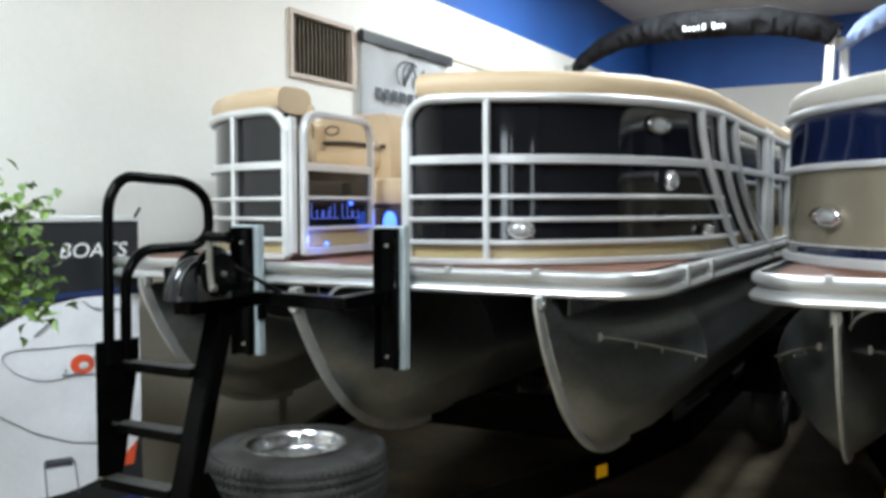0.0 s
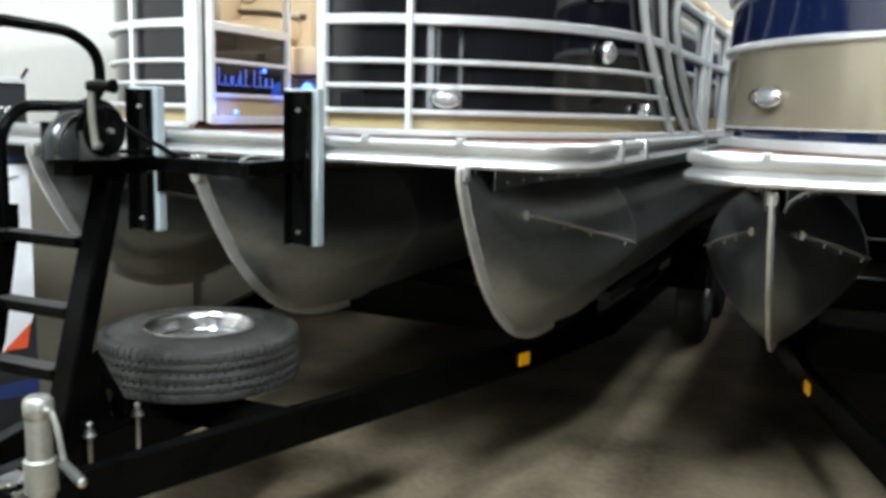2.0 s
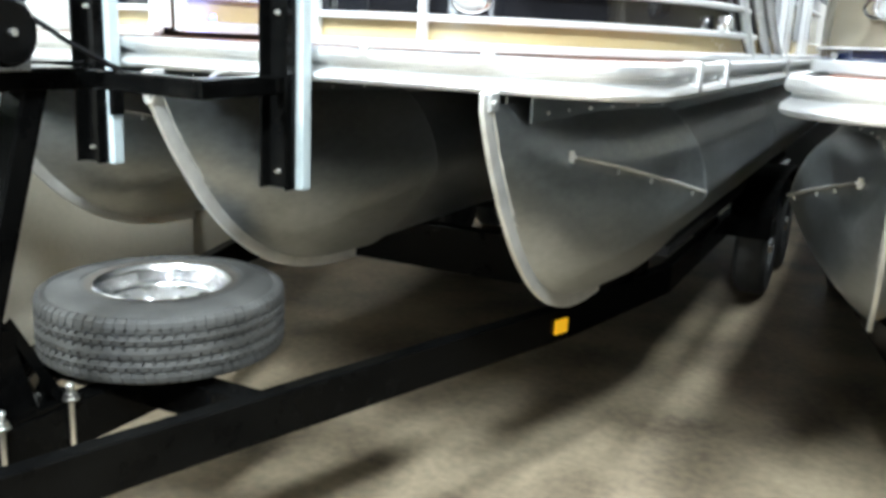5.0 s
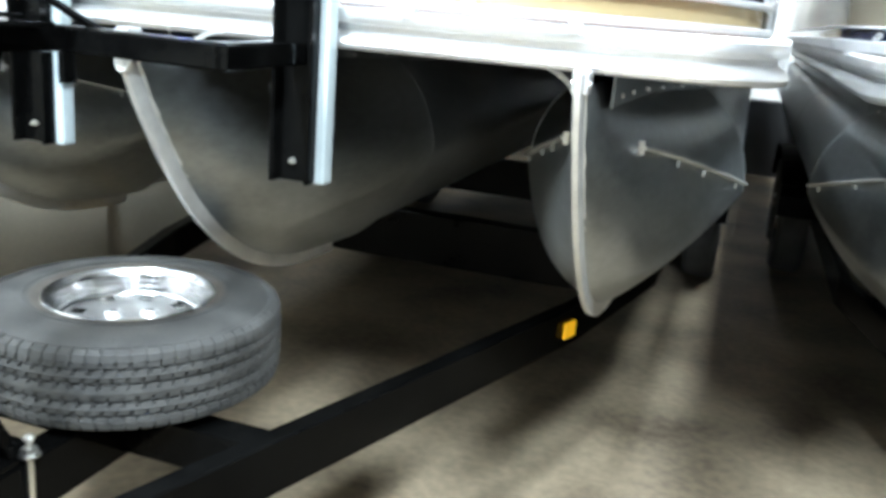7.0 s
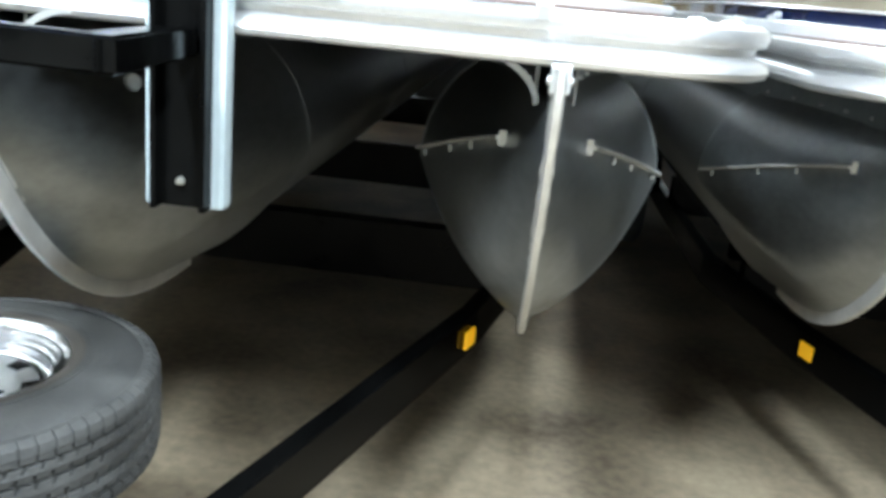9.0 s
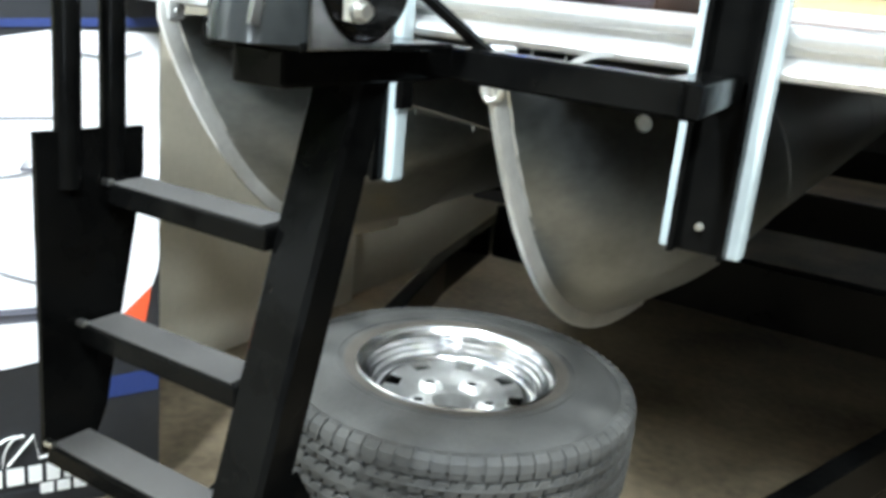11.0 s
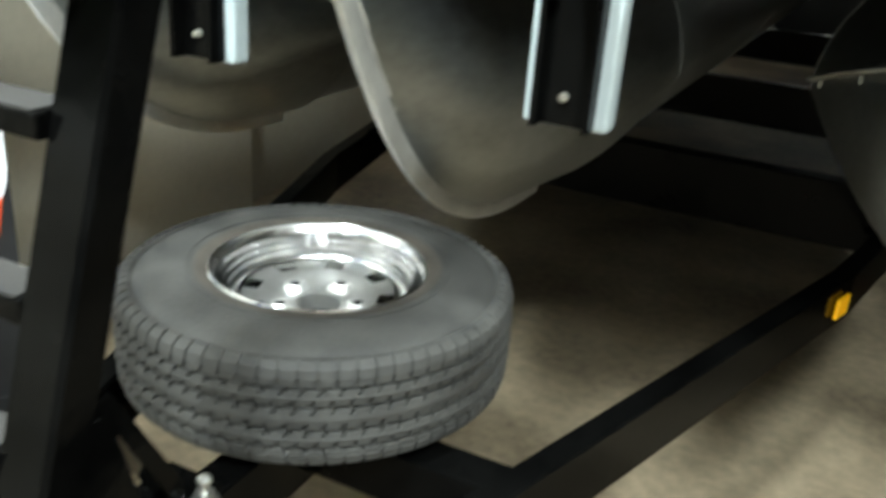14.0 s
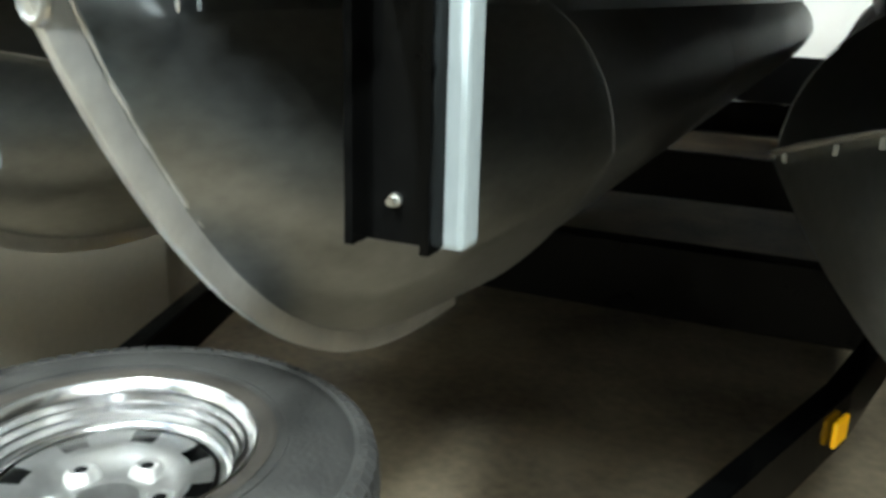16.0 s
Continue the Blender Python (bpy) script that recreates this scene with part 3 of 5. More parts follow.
def fence_black(boat, cx, side, gate, y0, back):
    """Railed panel with gloss black skins, a tan kick strip and a padded top."""
    outer = front_path(cx, side, gate, y0, FENCE_HALF, back)
    inner = front_path(cx, side, gate + 0.01, y0, FENCE_HALF, back, 0.02)
    pan = part("fence_panel", skin(inner, 1.40, 1.855), GLOSS_BLACK, boat, "gloss black fence skin behind silver rails", smooth=True)
    part("kick_strip", skin(inner, 1.338, 1.395), SKIN_TAN, pan, "tan strip along the fence foot", smooth=True)
    part("foot_rail", swept([(x, y, 1.326) for x, y in outer], rect(0.03, 0.022, 0.004)), RAIL, pan)
    for z, h, end in ((1.390, 0.016, 1.80), (1.466, 0.016, 1.61), (1.541, 0.016, 1.48), (1.664, 0.030, 5.5)):
        part("rail", swept([(x, y, z) for x, y in until(outer, end)], rect(0.022, h, 0.004)), RAIL, pan)
    # end post that bends into the top rail
    r, steps = 0.09, 8
    bend = [(*along(outer, r * (1 - math.cos(a))), 1.866 - r + r * math.sin(a)) for a in [math.pi / 2 * i / steps for i in range(steps + 1)]]
    g = outer[0]
    part("end_post", swept([(g[0], g[1], 1.33), (g[0], g[1], 1.55), (g[0], g[1], 1.778)], rect(0.034, 0.03, 0.006), up=(0, 1, 0)), RAIL, pan)
    tail = [(x, y, 1.866) for x, y in until(outer, 5.6) if abs(x - g[0]) > 0.10 or y > g[1] + 0.1]
    part("top_rail", swept(bend + tail, ring(0.017, 10)), RAIL, pan, smooth=True)
    for s in (0.285,):
        x, y = along(outer, s)
        part("upright", boxed((x - 0.010, y - 0.014, 1.33), (x + 0.010, y + 0.006, 1.862), 0.003), RAIL, pan)
    # tubes that sweep down and aft on the corner
    for s0, run in ((1.20, 0.55), (1.43, 0.72), (1.70, 0.80)):
        pts = []
        for i in range(17):
            u = i / 16
            x, y = along(outer, s0 + run * u ** 2.1)
            pts.append((x + side * 0.004, y - 0.006, 1.868 - 0.535 * u))
        part("swept_tube", swept(pts, ring(0.017, 10), up=(0.6 * side, -0.6, 0.5)), RAIL, pan, smooth=True)
    for s in (2.54, 2.72, 3.35, 3.52):
        x, y = along(outer, s)
        part("side_post", boxed((x - 0.014, y - 0.03, 1.33), (x + 0.014, y + 0.03, 1.90), 0.005), RAIL, pan)
    pad = front_path(cx, side, gate + 0.035, y0, FENCE_HALF, back - 0.9, 0.10)
    smooth_part("top_cushion", pillow(pad, 1.86, 1.962, 0.20), VINYL, pan, "tan vinyl padded top edge")
    part("cushion_back", skin(front_path(cx, side, gate + 0.02, y0, FENCE_HALF, back - 0.9, 0.19), 1.34, 1.90, 0.02), VINYL, pan)
    return pan, outer


def fence_navy(boat, cx, side, gate, y0, back):
    """Smooth panel: navy top, champagne middle, navy foot."""
    outer = front_path(cx, side, gate, y0, FENCE_HALF, back)
    inner = front_path(cx, side, gate, y0, FENCE_HALF, back, 0.012)
    pan = part("fence_panel", skin(inner, 1.368, 1.632), SKIN_BEIGE, boat, "champagne fence skin between navy bands", smooth=True)
    part("navy_band", skin(inner, 1.655, 1.835), GLOSS_NAVY, pan, "gloss navy upper skin", smooth=True)
    part("foot_band", skin(inner, 1.330, 1.364), GLOSS_NAVY, pan, "navy foot strip")
    part("foot_rail", swept([(x, y, 1.313) for x, y in outer], rect(0.034, 0.036, 0.004)), RAIL, pan)
    part("foot_bead", swept([(x, y, 1.366) for x, y in outer], rect(0.012, 0.006, 0.002)), RAIL, pan)
    part("rail", swept([(x, y, 1.643) for x, y in outer], rect(0.026, 0.024, 0.005)), RAIL, pan)
    part("top_rail", swept([(x, y, 1.846) for x, y in outer], ring(0.015, 10)), RAIL, pan, smooth=True)
    pad = front_path(cx, side, gate + 0.03, y0, FENCE_HALF, back - 0.9, 0.10)
    smooth_part("top_cushion", pillow(pad, 1.845, 1.945, 0.20), VINYL_GREY, pan, "stone-coloured vinyl padded top edge")
    part("cushion_back", skin(front_path(cx, side, gate + 0.02, y0, FENCE_HALF, back - 0.9, 0.19), 1.34, 1.90, 0.02), VINYL_GREY, pan)
    return pan, outer


def bench(boat, x0, x1, y0, y1):
    b = part("bench_seat", boxed((x0, y0, DECK_TOP), (x1, y1, DECK_TOP + 0.20), 0.012), VINYL_DARK, boat, "tan vinyl bench with a dark base")
    smooth_part("cushion", boxed((x0 - 0.02, y0 - 0.03, DECK_TOP + 0.205), (x1 + 0.02, y1, DECK_TOP + 0.32), 0.04), VINYL, b)
    return b


def canopy(boat, cx, y, fabric, label, zt=3.13, marks=True):
    """Folded sunshade: a bowed cloth roll on two bright legs."""
    pts = []
    n = 130
    for i in range(n + 1):
        u = -1 + 2 * i / n
        pts.append((cx + 1.17 * u, y, zt - (0.33 if u < 0 else 0.15) * abs(u) ** 4.0 - 0.05 * u * u))
    r = 0.12
    bm = swept(pts, ring(r, 26), scales=[(0.36 if i < n / 2 else 0.86) + (0.64 if i < n / 2 else 0.14) * (1 - abs(-1 + 2 * i / n) ** (2.6 if i < n / 2 else 6)) for i in range(n + 1)])
    for v in bm.verts:
        q = Vector((v.co.x * 15, v.co.y * 6 + v.co.x * 3, v.co.z * 8))
        crease = 1 - abs(noise.noise(q)) * 2.2
        v.co += noise.noise_vector(v.co * 6) * 0.018 + noise.noise_vector(v.co * 26) * 0.006 + Vector((0, -0.02, -0.012)) * crease
    roll = smooth_part("canopy_roll", bm, fabric, boat, label)
    for side in (-1, 1):
        a = (cx + side * 1.155, y, zt - (0.30 if side < 0 else 0.15))
        for k in (0.0, 0.052):
            part("canopy_leg", cylinder((a[0] - side * k * 0.6, a[1], a[2]), (cx + side * (1.12 - k), y - 0.15, 1.88), 0.025, 12), RAIL, roll, "bright aluminium canopy leg", smooth=True)
        part("leg_bracket", boxed((a[0] - 0.06, y - 0.05, a[2] - 0.05), (a[0] + 0.045, y + 0.05, a[2] + 0.035), 0.012), GALV, roll)
    if marks:
        for i, (w, h) in enumerate(((0.05, 0.09), (0.045, 0.06), (0.045, 0.06), (0.03, 0.07), (0.045, 0.09), (0.03, 0.0), (0.05, 0.09), (0.045, 0.06), (0.04, 0.06))):
            if h:
                x = cx - 0.06 + i * 0.042
                part("mark", boxed((x, y - r - 0.022, zt - 0.045 - 0.03), (x + w * 0.5, y - r - 0.010, zt - 0.045 - 0.03 + h * 0.55)), LETTER_WHITE, roll)
    return roll


def letters_bar(parent, at, right, up, widths, heights, material, name, thick=0.002, gap=0.012):
    """A row of plain bars in place of writing; at is its lower start."""
    right, up = Vector(right).normalized(), Vector(up).normalized()
    n = right.cross(up)
    p = Vector(at)
    for w, h in zip(widths, heights):
        m = Matrix((right, up, n)).transposed().to_4x4()
        m.translation = p
        if h:
            part(name, boxed((0, 0, 0), (w, h, thick), 0, m), material, parent)
        p += right * (w + gap)


def first_boat():
    front = 2.446
    b = thing("pontoon_boat", (MID, 2.3, 0.62), "pontoon boat with gloss black fence, silver rails and tan seats", "boat")
    deck(b, MID, front, 9.9)
    for k, nose in ((-1, 2.41), (0, 2.285), (1, 2.365)):
        pontoon(b, MID + k * TUBE_X, nose, 7.3, strakes=k != 0, inner=1 if k < 1 else -1)
    right, path = fence_black(b, MID, 1, MID + 0.274 - MID, 2.55, 8.6)
    left, lpath = fence_black(b, MID, -1, 0.243, 2.55, 8.6)
    # docking light, badge, cup and latch on the skins
    chrome_oval((*along(path, 0.395), 1.432), (0.35, -0.93, 0), 0.048, 0.030, right, "docking_light", "clear oval docking light in a chrome rim")
    x, y = along(path, 0.935)
    chrome_oval((x - 0.002, y - 0.0, 1.790), (0.85, -0.5, 0), 0.055, 0.034, right, "badge", "oval chrome badge", 0.012).data.materials[0] = GUNMETAL
    x, y = along(path, 0.985)
    chrome_oval((x + 0.0, y - 0.0, 1.598), (0.88, -0.45, 0), 0.028, 0.036, right, "chrome_fitting", "chrome fitting", 0.03)
    x, y = along(path, 1.25)
    chrome_oval((x + 0.0, y - 0.0, 1.418), (0.97, -0.2, 0), 0.022, 0.022, right, "chrome_fitting", "small chrome fitting", 0.03)
    # the gate, swung inwards
    h, e = Vector((-1.985, 2.585, 0)), Vector((-1.992, 3.06, 0))
    d = (e - h).normalized()
    w = (e - h).length
    m = Matrix((d, Vector((-d.y, d.x, 0)), Vector((0, 0, 1)))).transposed().to_4x4()
    m.translation = h
    gate = part("gate", boxed((0.02, 0.004, 1.43), (w - 0.02, 0.012, 1.655), 0, m), GLOSS_BLACK, b, "open fence gate with a gloss black skin and silver frame")
    fr = [m @ Vector(p) for p in ((0.01, 0, 1.335), (0.01, 0, 1.86), (w - 0.01, 0, 1.86), (w - 0.01, 0, 1.335))]
    part("gate_frame", swept(rounded(fr, 0.09, 7), rect(0.026, 0.03, 0.006), up=m.to_3x3() @ Vector((0, 1, 0))), RAIL, gate, smooth=True)
    for z, t in ((1.345, 0.03), (1.43, 0.014), (1.545, 0.014), (1.66, 0.03)):
        part("gate_rail", boxed((0.01, -0.010, z - t / 2), (w - 0.01, 0.010, z + t / 2), 0.003, m), RAIL, gate)
    part("kick_strip", boxed((0.02, 0.004, 1.362), (w - 0.02, 0.012, 1.422), 0, m), SKIN_TAN, gate)
    letters_bar(gate, m @ Vector((0.05, -0.001, 1.465)), d, (0, 0, 1), (0.004, 0.018, 0.004, 0.016, 0.004, 0.004, 0.016, 0.004, 0.004, 0.012, 0.004, 0.016, 0.012, 0.004, 0.018, 0.004, 0.016, 0.004, 0.004, 0.016, 0.004), (0.060, 0.004, 0.034, 0.004, 0.034, 0.034, 0.004, 0.034, 0.050, 0.004, 0.060, 0.004, 0, 0.060, 0.004, 0.060, 0.004, 0.034, 0.034, 0.004, 0.034), LETTER_BLUE, "letter_bar", gap=0.0065)
    x = m @ Vector((w * 0.66, -0.004, 1.525))
    part("led", ovoid(x, 0.008, 0.008, 0.008, 10), LED_BLUE, gate, "small blue lamp added on the gate")
    part("hinge", boxed((-2.024, 2.543, 1.34), (-1.998, 2.572, 1.84), 0.003), RAIL, gate, "piano hinge")
    # seats behind the gate
    bench(b, -2.60, -1.86, 3.15, 3.72)
    s = bench(b, -1.66, -0.95, 3.35, 4.2)
    smooth_part("backrest", boxed((-1.66, 4.15, 1.55), (-0.95, 4.33, 1.95), 0.07), VINYL, s, "tan vinyl backrest")
    r = part("lounge_back", boxed((-2.77, 3.70, DECK_TOP + 0.16), (-2.30, 3.92, 1.985), 0.06), VINYL, b, "tan vinyl lounge backrest with a dark pocket", smooth=True)
    part("pocket", swept([(-2.74, 3.694, 1.826), (-2.70, 3.692, 1.843), (-2.55, 3.692, 1.836), (-2.43, 3.692, 1.822), (-2.335, 3.694, 1.812)], ring(0.016, 10, 0.011), up=(0, 0, 1)), VINYL_DARK, r, "dark slit pocket", smooth=True)
    part("strap_tip", boxed((-2.405, 3.668, 1.806), (-2.345, 3.688, 1.830), 0.005), CHROME, r, "silver strap tip")
    smooth_part("lower_roll", boxed((-2.76, 3.62, 1.70), (-2.36, 3.74, 1.80), 0.035), VINYL, r)
    smooth_part("side_back", boxed((-2.29, 3.96, DECK_TOP), (-1.76, 4.14, 1.90), 0.06), VINYL, r)
    part("emblem", swept([(-2.655 + 0.042 * math.cos(a / 3), 3.697, 1.905 + 0.022 * math.sin(a / 3)) for a in range(19)], ring(0.004, 6), closed=True, up=(0, 1, 0)), VINYL_DARK, r)
    c = part("captain_seat", boxed((-1.25, 6.3, 1.72), (-0.75, 6.8, 1.86), 0.05), VINYL, b, "tan captain's seat", smooth=True)
    smooth_part("backrest", boxed((-1.25, 6.75, 1.80), (-0.75, 6.92, 2.08), 0.06), VINYL, c)
    part("pedestal", cylinder((-1.0, 6.55, DECK_TOP), (-1.0, 6.55, 1.73), 0.05, 16), RAIL, c, smooth=True)
    # courtesy lamp on the bench base
    lamp = part("courtesy_lamp", ovoid((-1.93, 3.10, 1.445), 0.032, 0.022, 0.048, 14), LED_BLUE, b, "glowing blue courtesy lamp", smooth=True)
    # point light added by the gate foot, away from the lamp, to tint it blue
    d = bpy.data.lights.new("gate_foot_glow", "POINT")
    d.energy, d.color, d.shadow_soft_size = 0.8, (0.12, 0.2, 1.0), 0.02
    tagged(new("gate_foot_glow", d), kind="structure").matrix_world = pose(-1.935, 2.665, 1.395)
    # glowing bead added beside it, where only a blue tint falls
    part("led", ovoid((-1.935, 2.665, 1.372), 0.008, 0.008, 0.008, 10), LED_BLUE, gate, "small blue lamp added on the gate")
    canopy(b, MID - 0.02, 8.0, FABRIC, "folded black canvas canopy boot")
    part("drain_plug", lathe([(0.0, 0.008), (0.013, 0.007), (0.016, 0.0)], 18, (-1.668, 2.62, 1.125), "y"), HULL, b, "round weld plug", smooth=True)
    # bow eye under the middle nose
    part("bow_eye", swept([(MID + 0.015 * math.cos(a / 2), 2.278, 1.185 + 0.02 * math.sin(a / 2)) for a in range(13)], ring(0.006, 8), closed=True, up=(0, 1, 0)), ZINC, b)
    return b


def second_boat(dx, dy):
    cx, front = MID + dx, 2.35 + dy
    b = thing("pontoon_boat", (cx, front, 0.62), "pontoon boat with navy and champagne fence skins on a trailer", "boat")
    deck(b, cx, front, 9.95, 1.075, 1.205, 0.22, 1.298)
    for k in (-1, 0, 1):
        pontoon(b, cx + k * TUBE_X, front + 0.03 - 0.08 * (k == 0), 7.0, inner=1 if k < 1 else -1).location.z = -0.05
    left, lpath = fence_navy(b, cx, -1, 0.26, 2.55 + dy, 8.6)
    right, rpath = fence_navy(b, cx, 1, 0.26, 2.55 + dy, 8.6)
    x, y = along(lpath, 0.73)
    chrome_oval((x - 0.002, y - 0.004, 1.470), (-0.6, -0.8, 0), 0.058, 0.038, left, "docking_light", "chrome teardrop docking light", 0.03)
    x, y = along(lpath, 0.80)
    chrome_oval((x - 0.002, y - 0.002, 1.470), (-0.65, -0.75, 0), 0.05, 0.030, left, "light_socket", "dark socket of the docking light", 0.012, lens=False).data.materials[0] = GUNMETAL
    part("gate", boxed((cx - 0.22, 2.56 + dy, 1.35), (cx + 0.22, 2.58 + dy, 1.83), 0.004), SKIN_BEIGE, b)
    # chrome mooring cleat on the deck's edge
    cl = part("cleat", swept(rounded([(cx - 1.035, 3.52, 1.345), (cx - 1.035, 3.60, 1.338), (cx - 1.035, 3.68, 1.345)], 0.02, 4), ring(0.010, 10)), CHROME, b, "chrome mooring cleat", smooth=True)
    for y in (3.58, 3.62):
        part("foot", cylinder((cx - 1.035, y, 1.292), (cx - 1.035, y, 1.338), 0.009, 10), CHROME, cl, smooth=True)
    canopy(b, cx - 0.1, 8.3, FABRIC_BLUE, "folded pale blue canopy boot", 3.22, marks=False)
    bench(b, cx + 0.4, cx + 1.0, 3.6, 4.4)
    return b


first_boat().location.z += 0.01
SECOND = (2.425, 0.43)
second_boat(*SECOND).location.z += 0.01

# ---- the trailers ----
RAIL_TOP, RAIL_LOW = 0.530, 0.415


def rail_path(cx, side, dy):
    """Plan of a side rail: it leaves the tongue, splays out, then runs straight aft."""
    pts = [(-0.03, 1.22), (0.222 + 0.022, 1.924), (0.480 + 0.022, 2.733), (0.683 + 0.022, 3.37), (0.86, 4.1), (0.88, 8.2)]
    return [(cx + side * max(x, 0.03), y + dy) for x, y in pts]


def trailer_frame(cx, dy, label, drop=0.0):
    tr = thing("boat_trailer", (cx, 1.0 + dy, 0.0), label, "trailer")
    for side in (-1, 1):
        path = [(x, y, (RAIL_TOP + RAIL_LOW) / 2) for x, y in rail_path(cx, side, dy)]
        path = [(x, y, z - drop) for x, y, z in path]
        r = part("side_rail", swept(path, rect(0.046, RAIL_TOP - RAIL_LOW, 0.004)), STEEL, tr, "black painted steel side rail")
        # amber marker on the outer face
        ax, ay = cx + side * 0.706, 3.30 + dy
        d = Vector((side * 0.319, 1, 0)).normalized()
        m = Matrix((Vector((0, 0, 1)), d, Vector((0, 0, 1)).cross(d))).transposed().to_4x4()
        m.translation = (ax + side * 0.006, ay, 0.472 - drop)
        part("marker", boxed((-0.024, -0.031, -0.008), (0.024, 0.031, 0.001), 0.003, m), AMBER, r, "amber side reflector with an added faint glow")
        # bunk boards and their brackets under the tube
        bx = cx + side * TUBE_X
        for y in (4.2, 5.6, 7.0):
            part("bunk_bracket", boxed((bx - 0.10 * side - 0.03, y - 0.03 + dy, RAIL_LOW), (bx - 0.10 * side + 0.03, y + 0.03 + dy, 0.62), 0.004), STEEL, tr)
        part("bunk", boxed((bx - 0.07, 3.9 + dy, 0.606), (bx + 0.07, 7.6 + dy, 0.650), 0.008), WOOD_BUNK, tr, "carpeted bunk board")
        # axle wheels under the boat
        for y in (5.9, 6.65):
            w = part("wheel", lathe([(0.16, -0.08), (0.26, -0.085), (0.285, -0.06), (0.288, 0.06), (0.26, 0.085), (0.16, 0.08)], 36, (cx + side * 0.98, y + dy, 0.288), "x", closed=True), RUBBER, tr, "black trailer wheel on the floor", smooth=True)
            part("rim", lathe([(0.165, -0.07), (0.15, 0.05 * side), (0.08, 0.03 * side), (0.05, 0.06 * side), (0.0, 0.065 * side)], 28, (cx + side * 0.98, y + dy, 0.288), "x"), STEEL, w, "black painted rim", smooth=True)
            part("hub_cap", lathe([(0.05, 0.062 * side), (0.042, 0.085 * side), (0.0, 0.09 * side)], 20, (cx + side * 0.98, y + dy, 0.288), "x"), CHROME, w, "small chrome hub cap", smooth=True)
        arch = [(cx + side * 0.98, 6.27 + dy + 0.80 * math.cos(a), 0.40 + 0.28 * math.sin(a) ** 0.6) for a in [math.pi * i / 16 for i in range(17)]]
        part("fender", swept([p for p in arch], rect(0.012, 0.22), up=(1, 0, 0)), STEEL, tr)
    part("cross_bar", boxed((cx - 0.335, 2.211 + dy, RAIL_LOW + 0.02), (cx + 0.335, 2.279 + dy, RAIL_TOP - 0.006), 0.004), STEEL, tr)
    # cross members that carry the bunks, made deep to darken the space behind
    for y, half in ((3.9, 0.78), (5.3, 0.84), (7.3, 0.84)):
        part("cross_member", boxed((cx - half, y - 0.034 + dy, RAIL_LOW - drop), (cx + half, y + 0.034 + dy, 0.603 - drop), 0.004), STEEL, tr, "black steel cross member made deep to block light")
    part("tongue", boxed((cx - 0.028, 0.55 + dy, RAIL_LOW), (cx + 0.028, 2.30 + dy, RAIL_TOP - 0.003), 0.006), STEEL, tr, "black steel tongue beam")
    part("coupler", boxed((cx - 0.045, 0.38 + dy, RAIL_LOW + 0.01), (cx + 0.045, 0.56 + dy, RAIL_TOP + 0.015), 0.02), STEEL, tr)
    part("jack_foot", cylinder((cx - 0.09, 0.95 + dy, 0.0), (cx - 0.09, 0.95 + dy, 0.62), 0.03, 14), GALV, tr, smooth=True)
    return tr


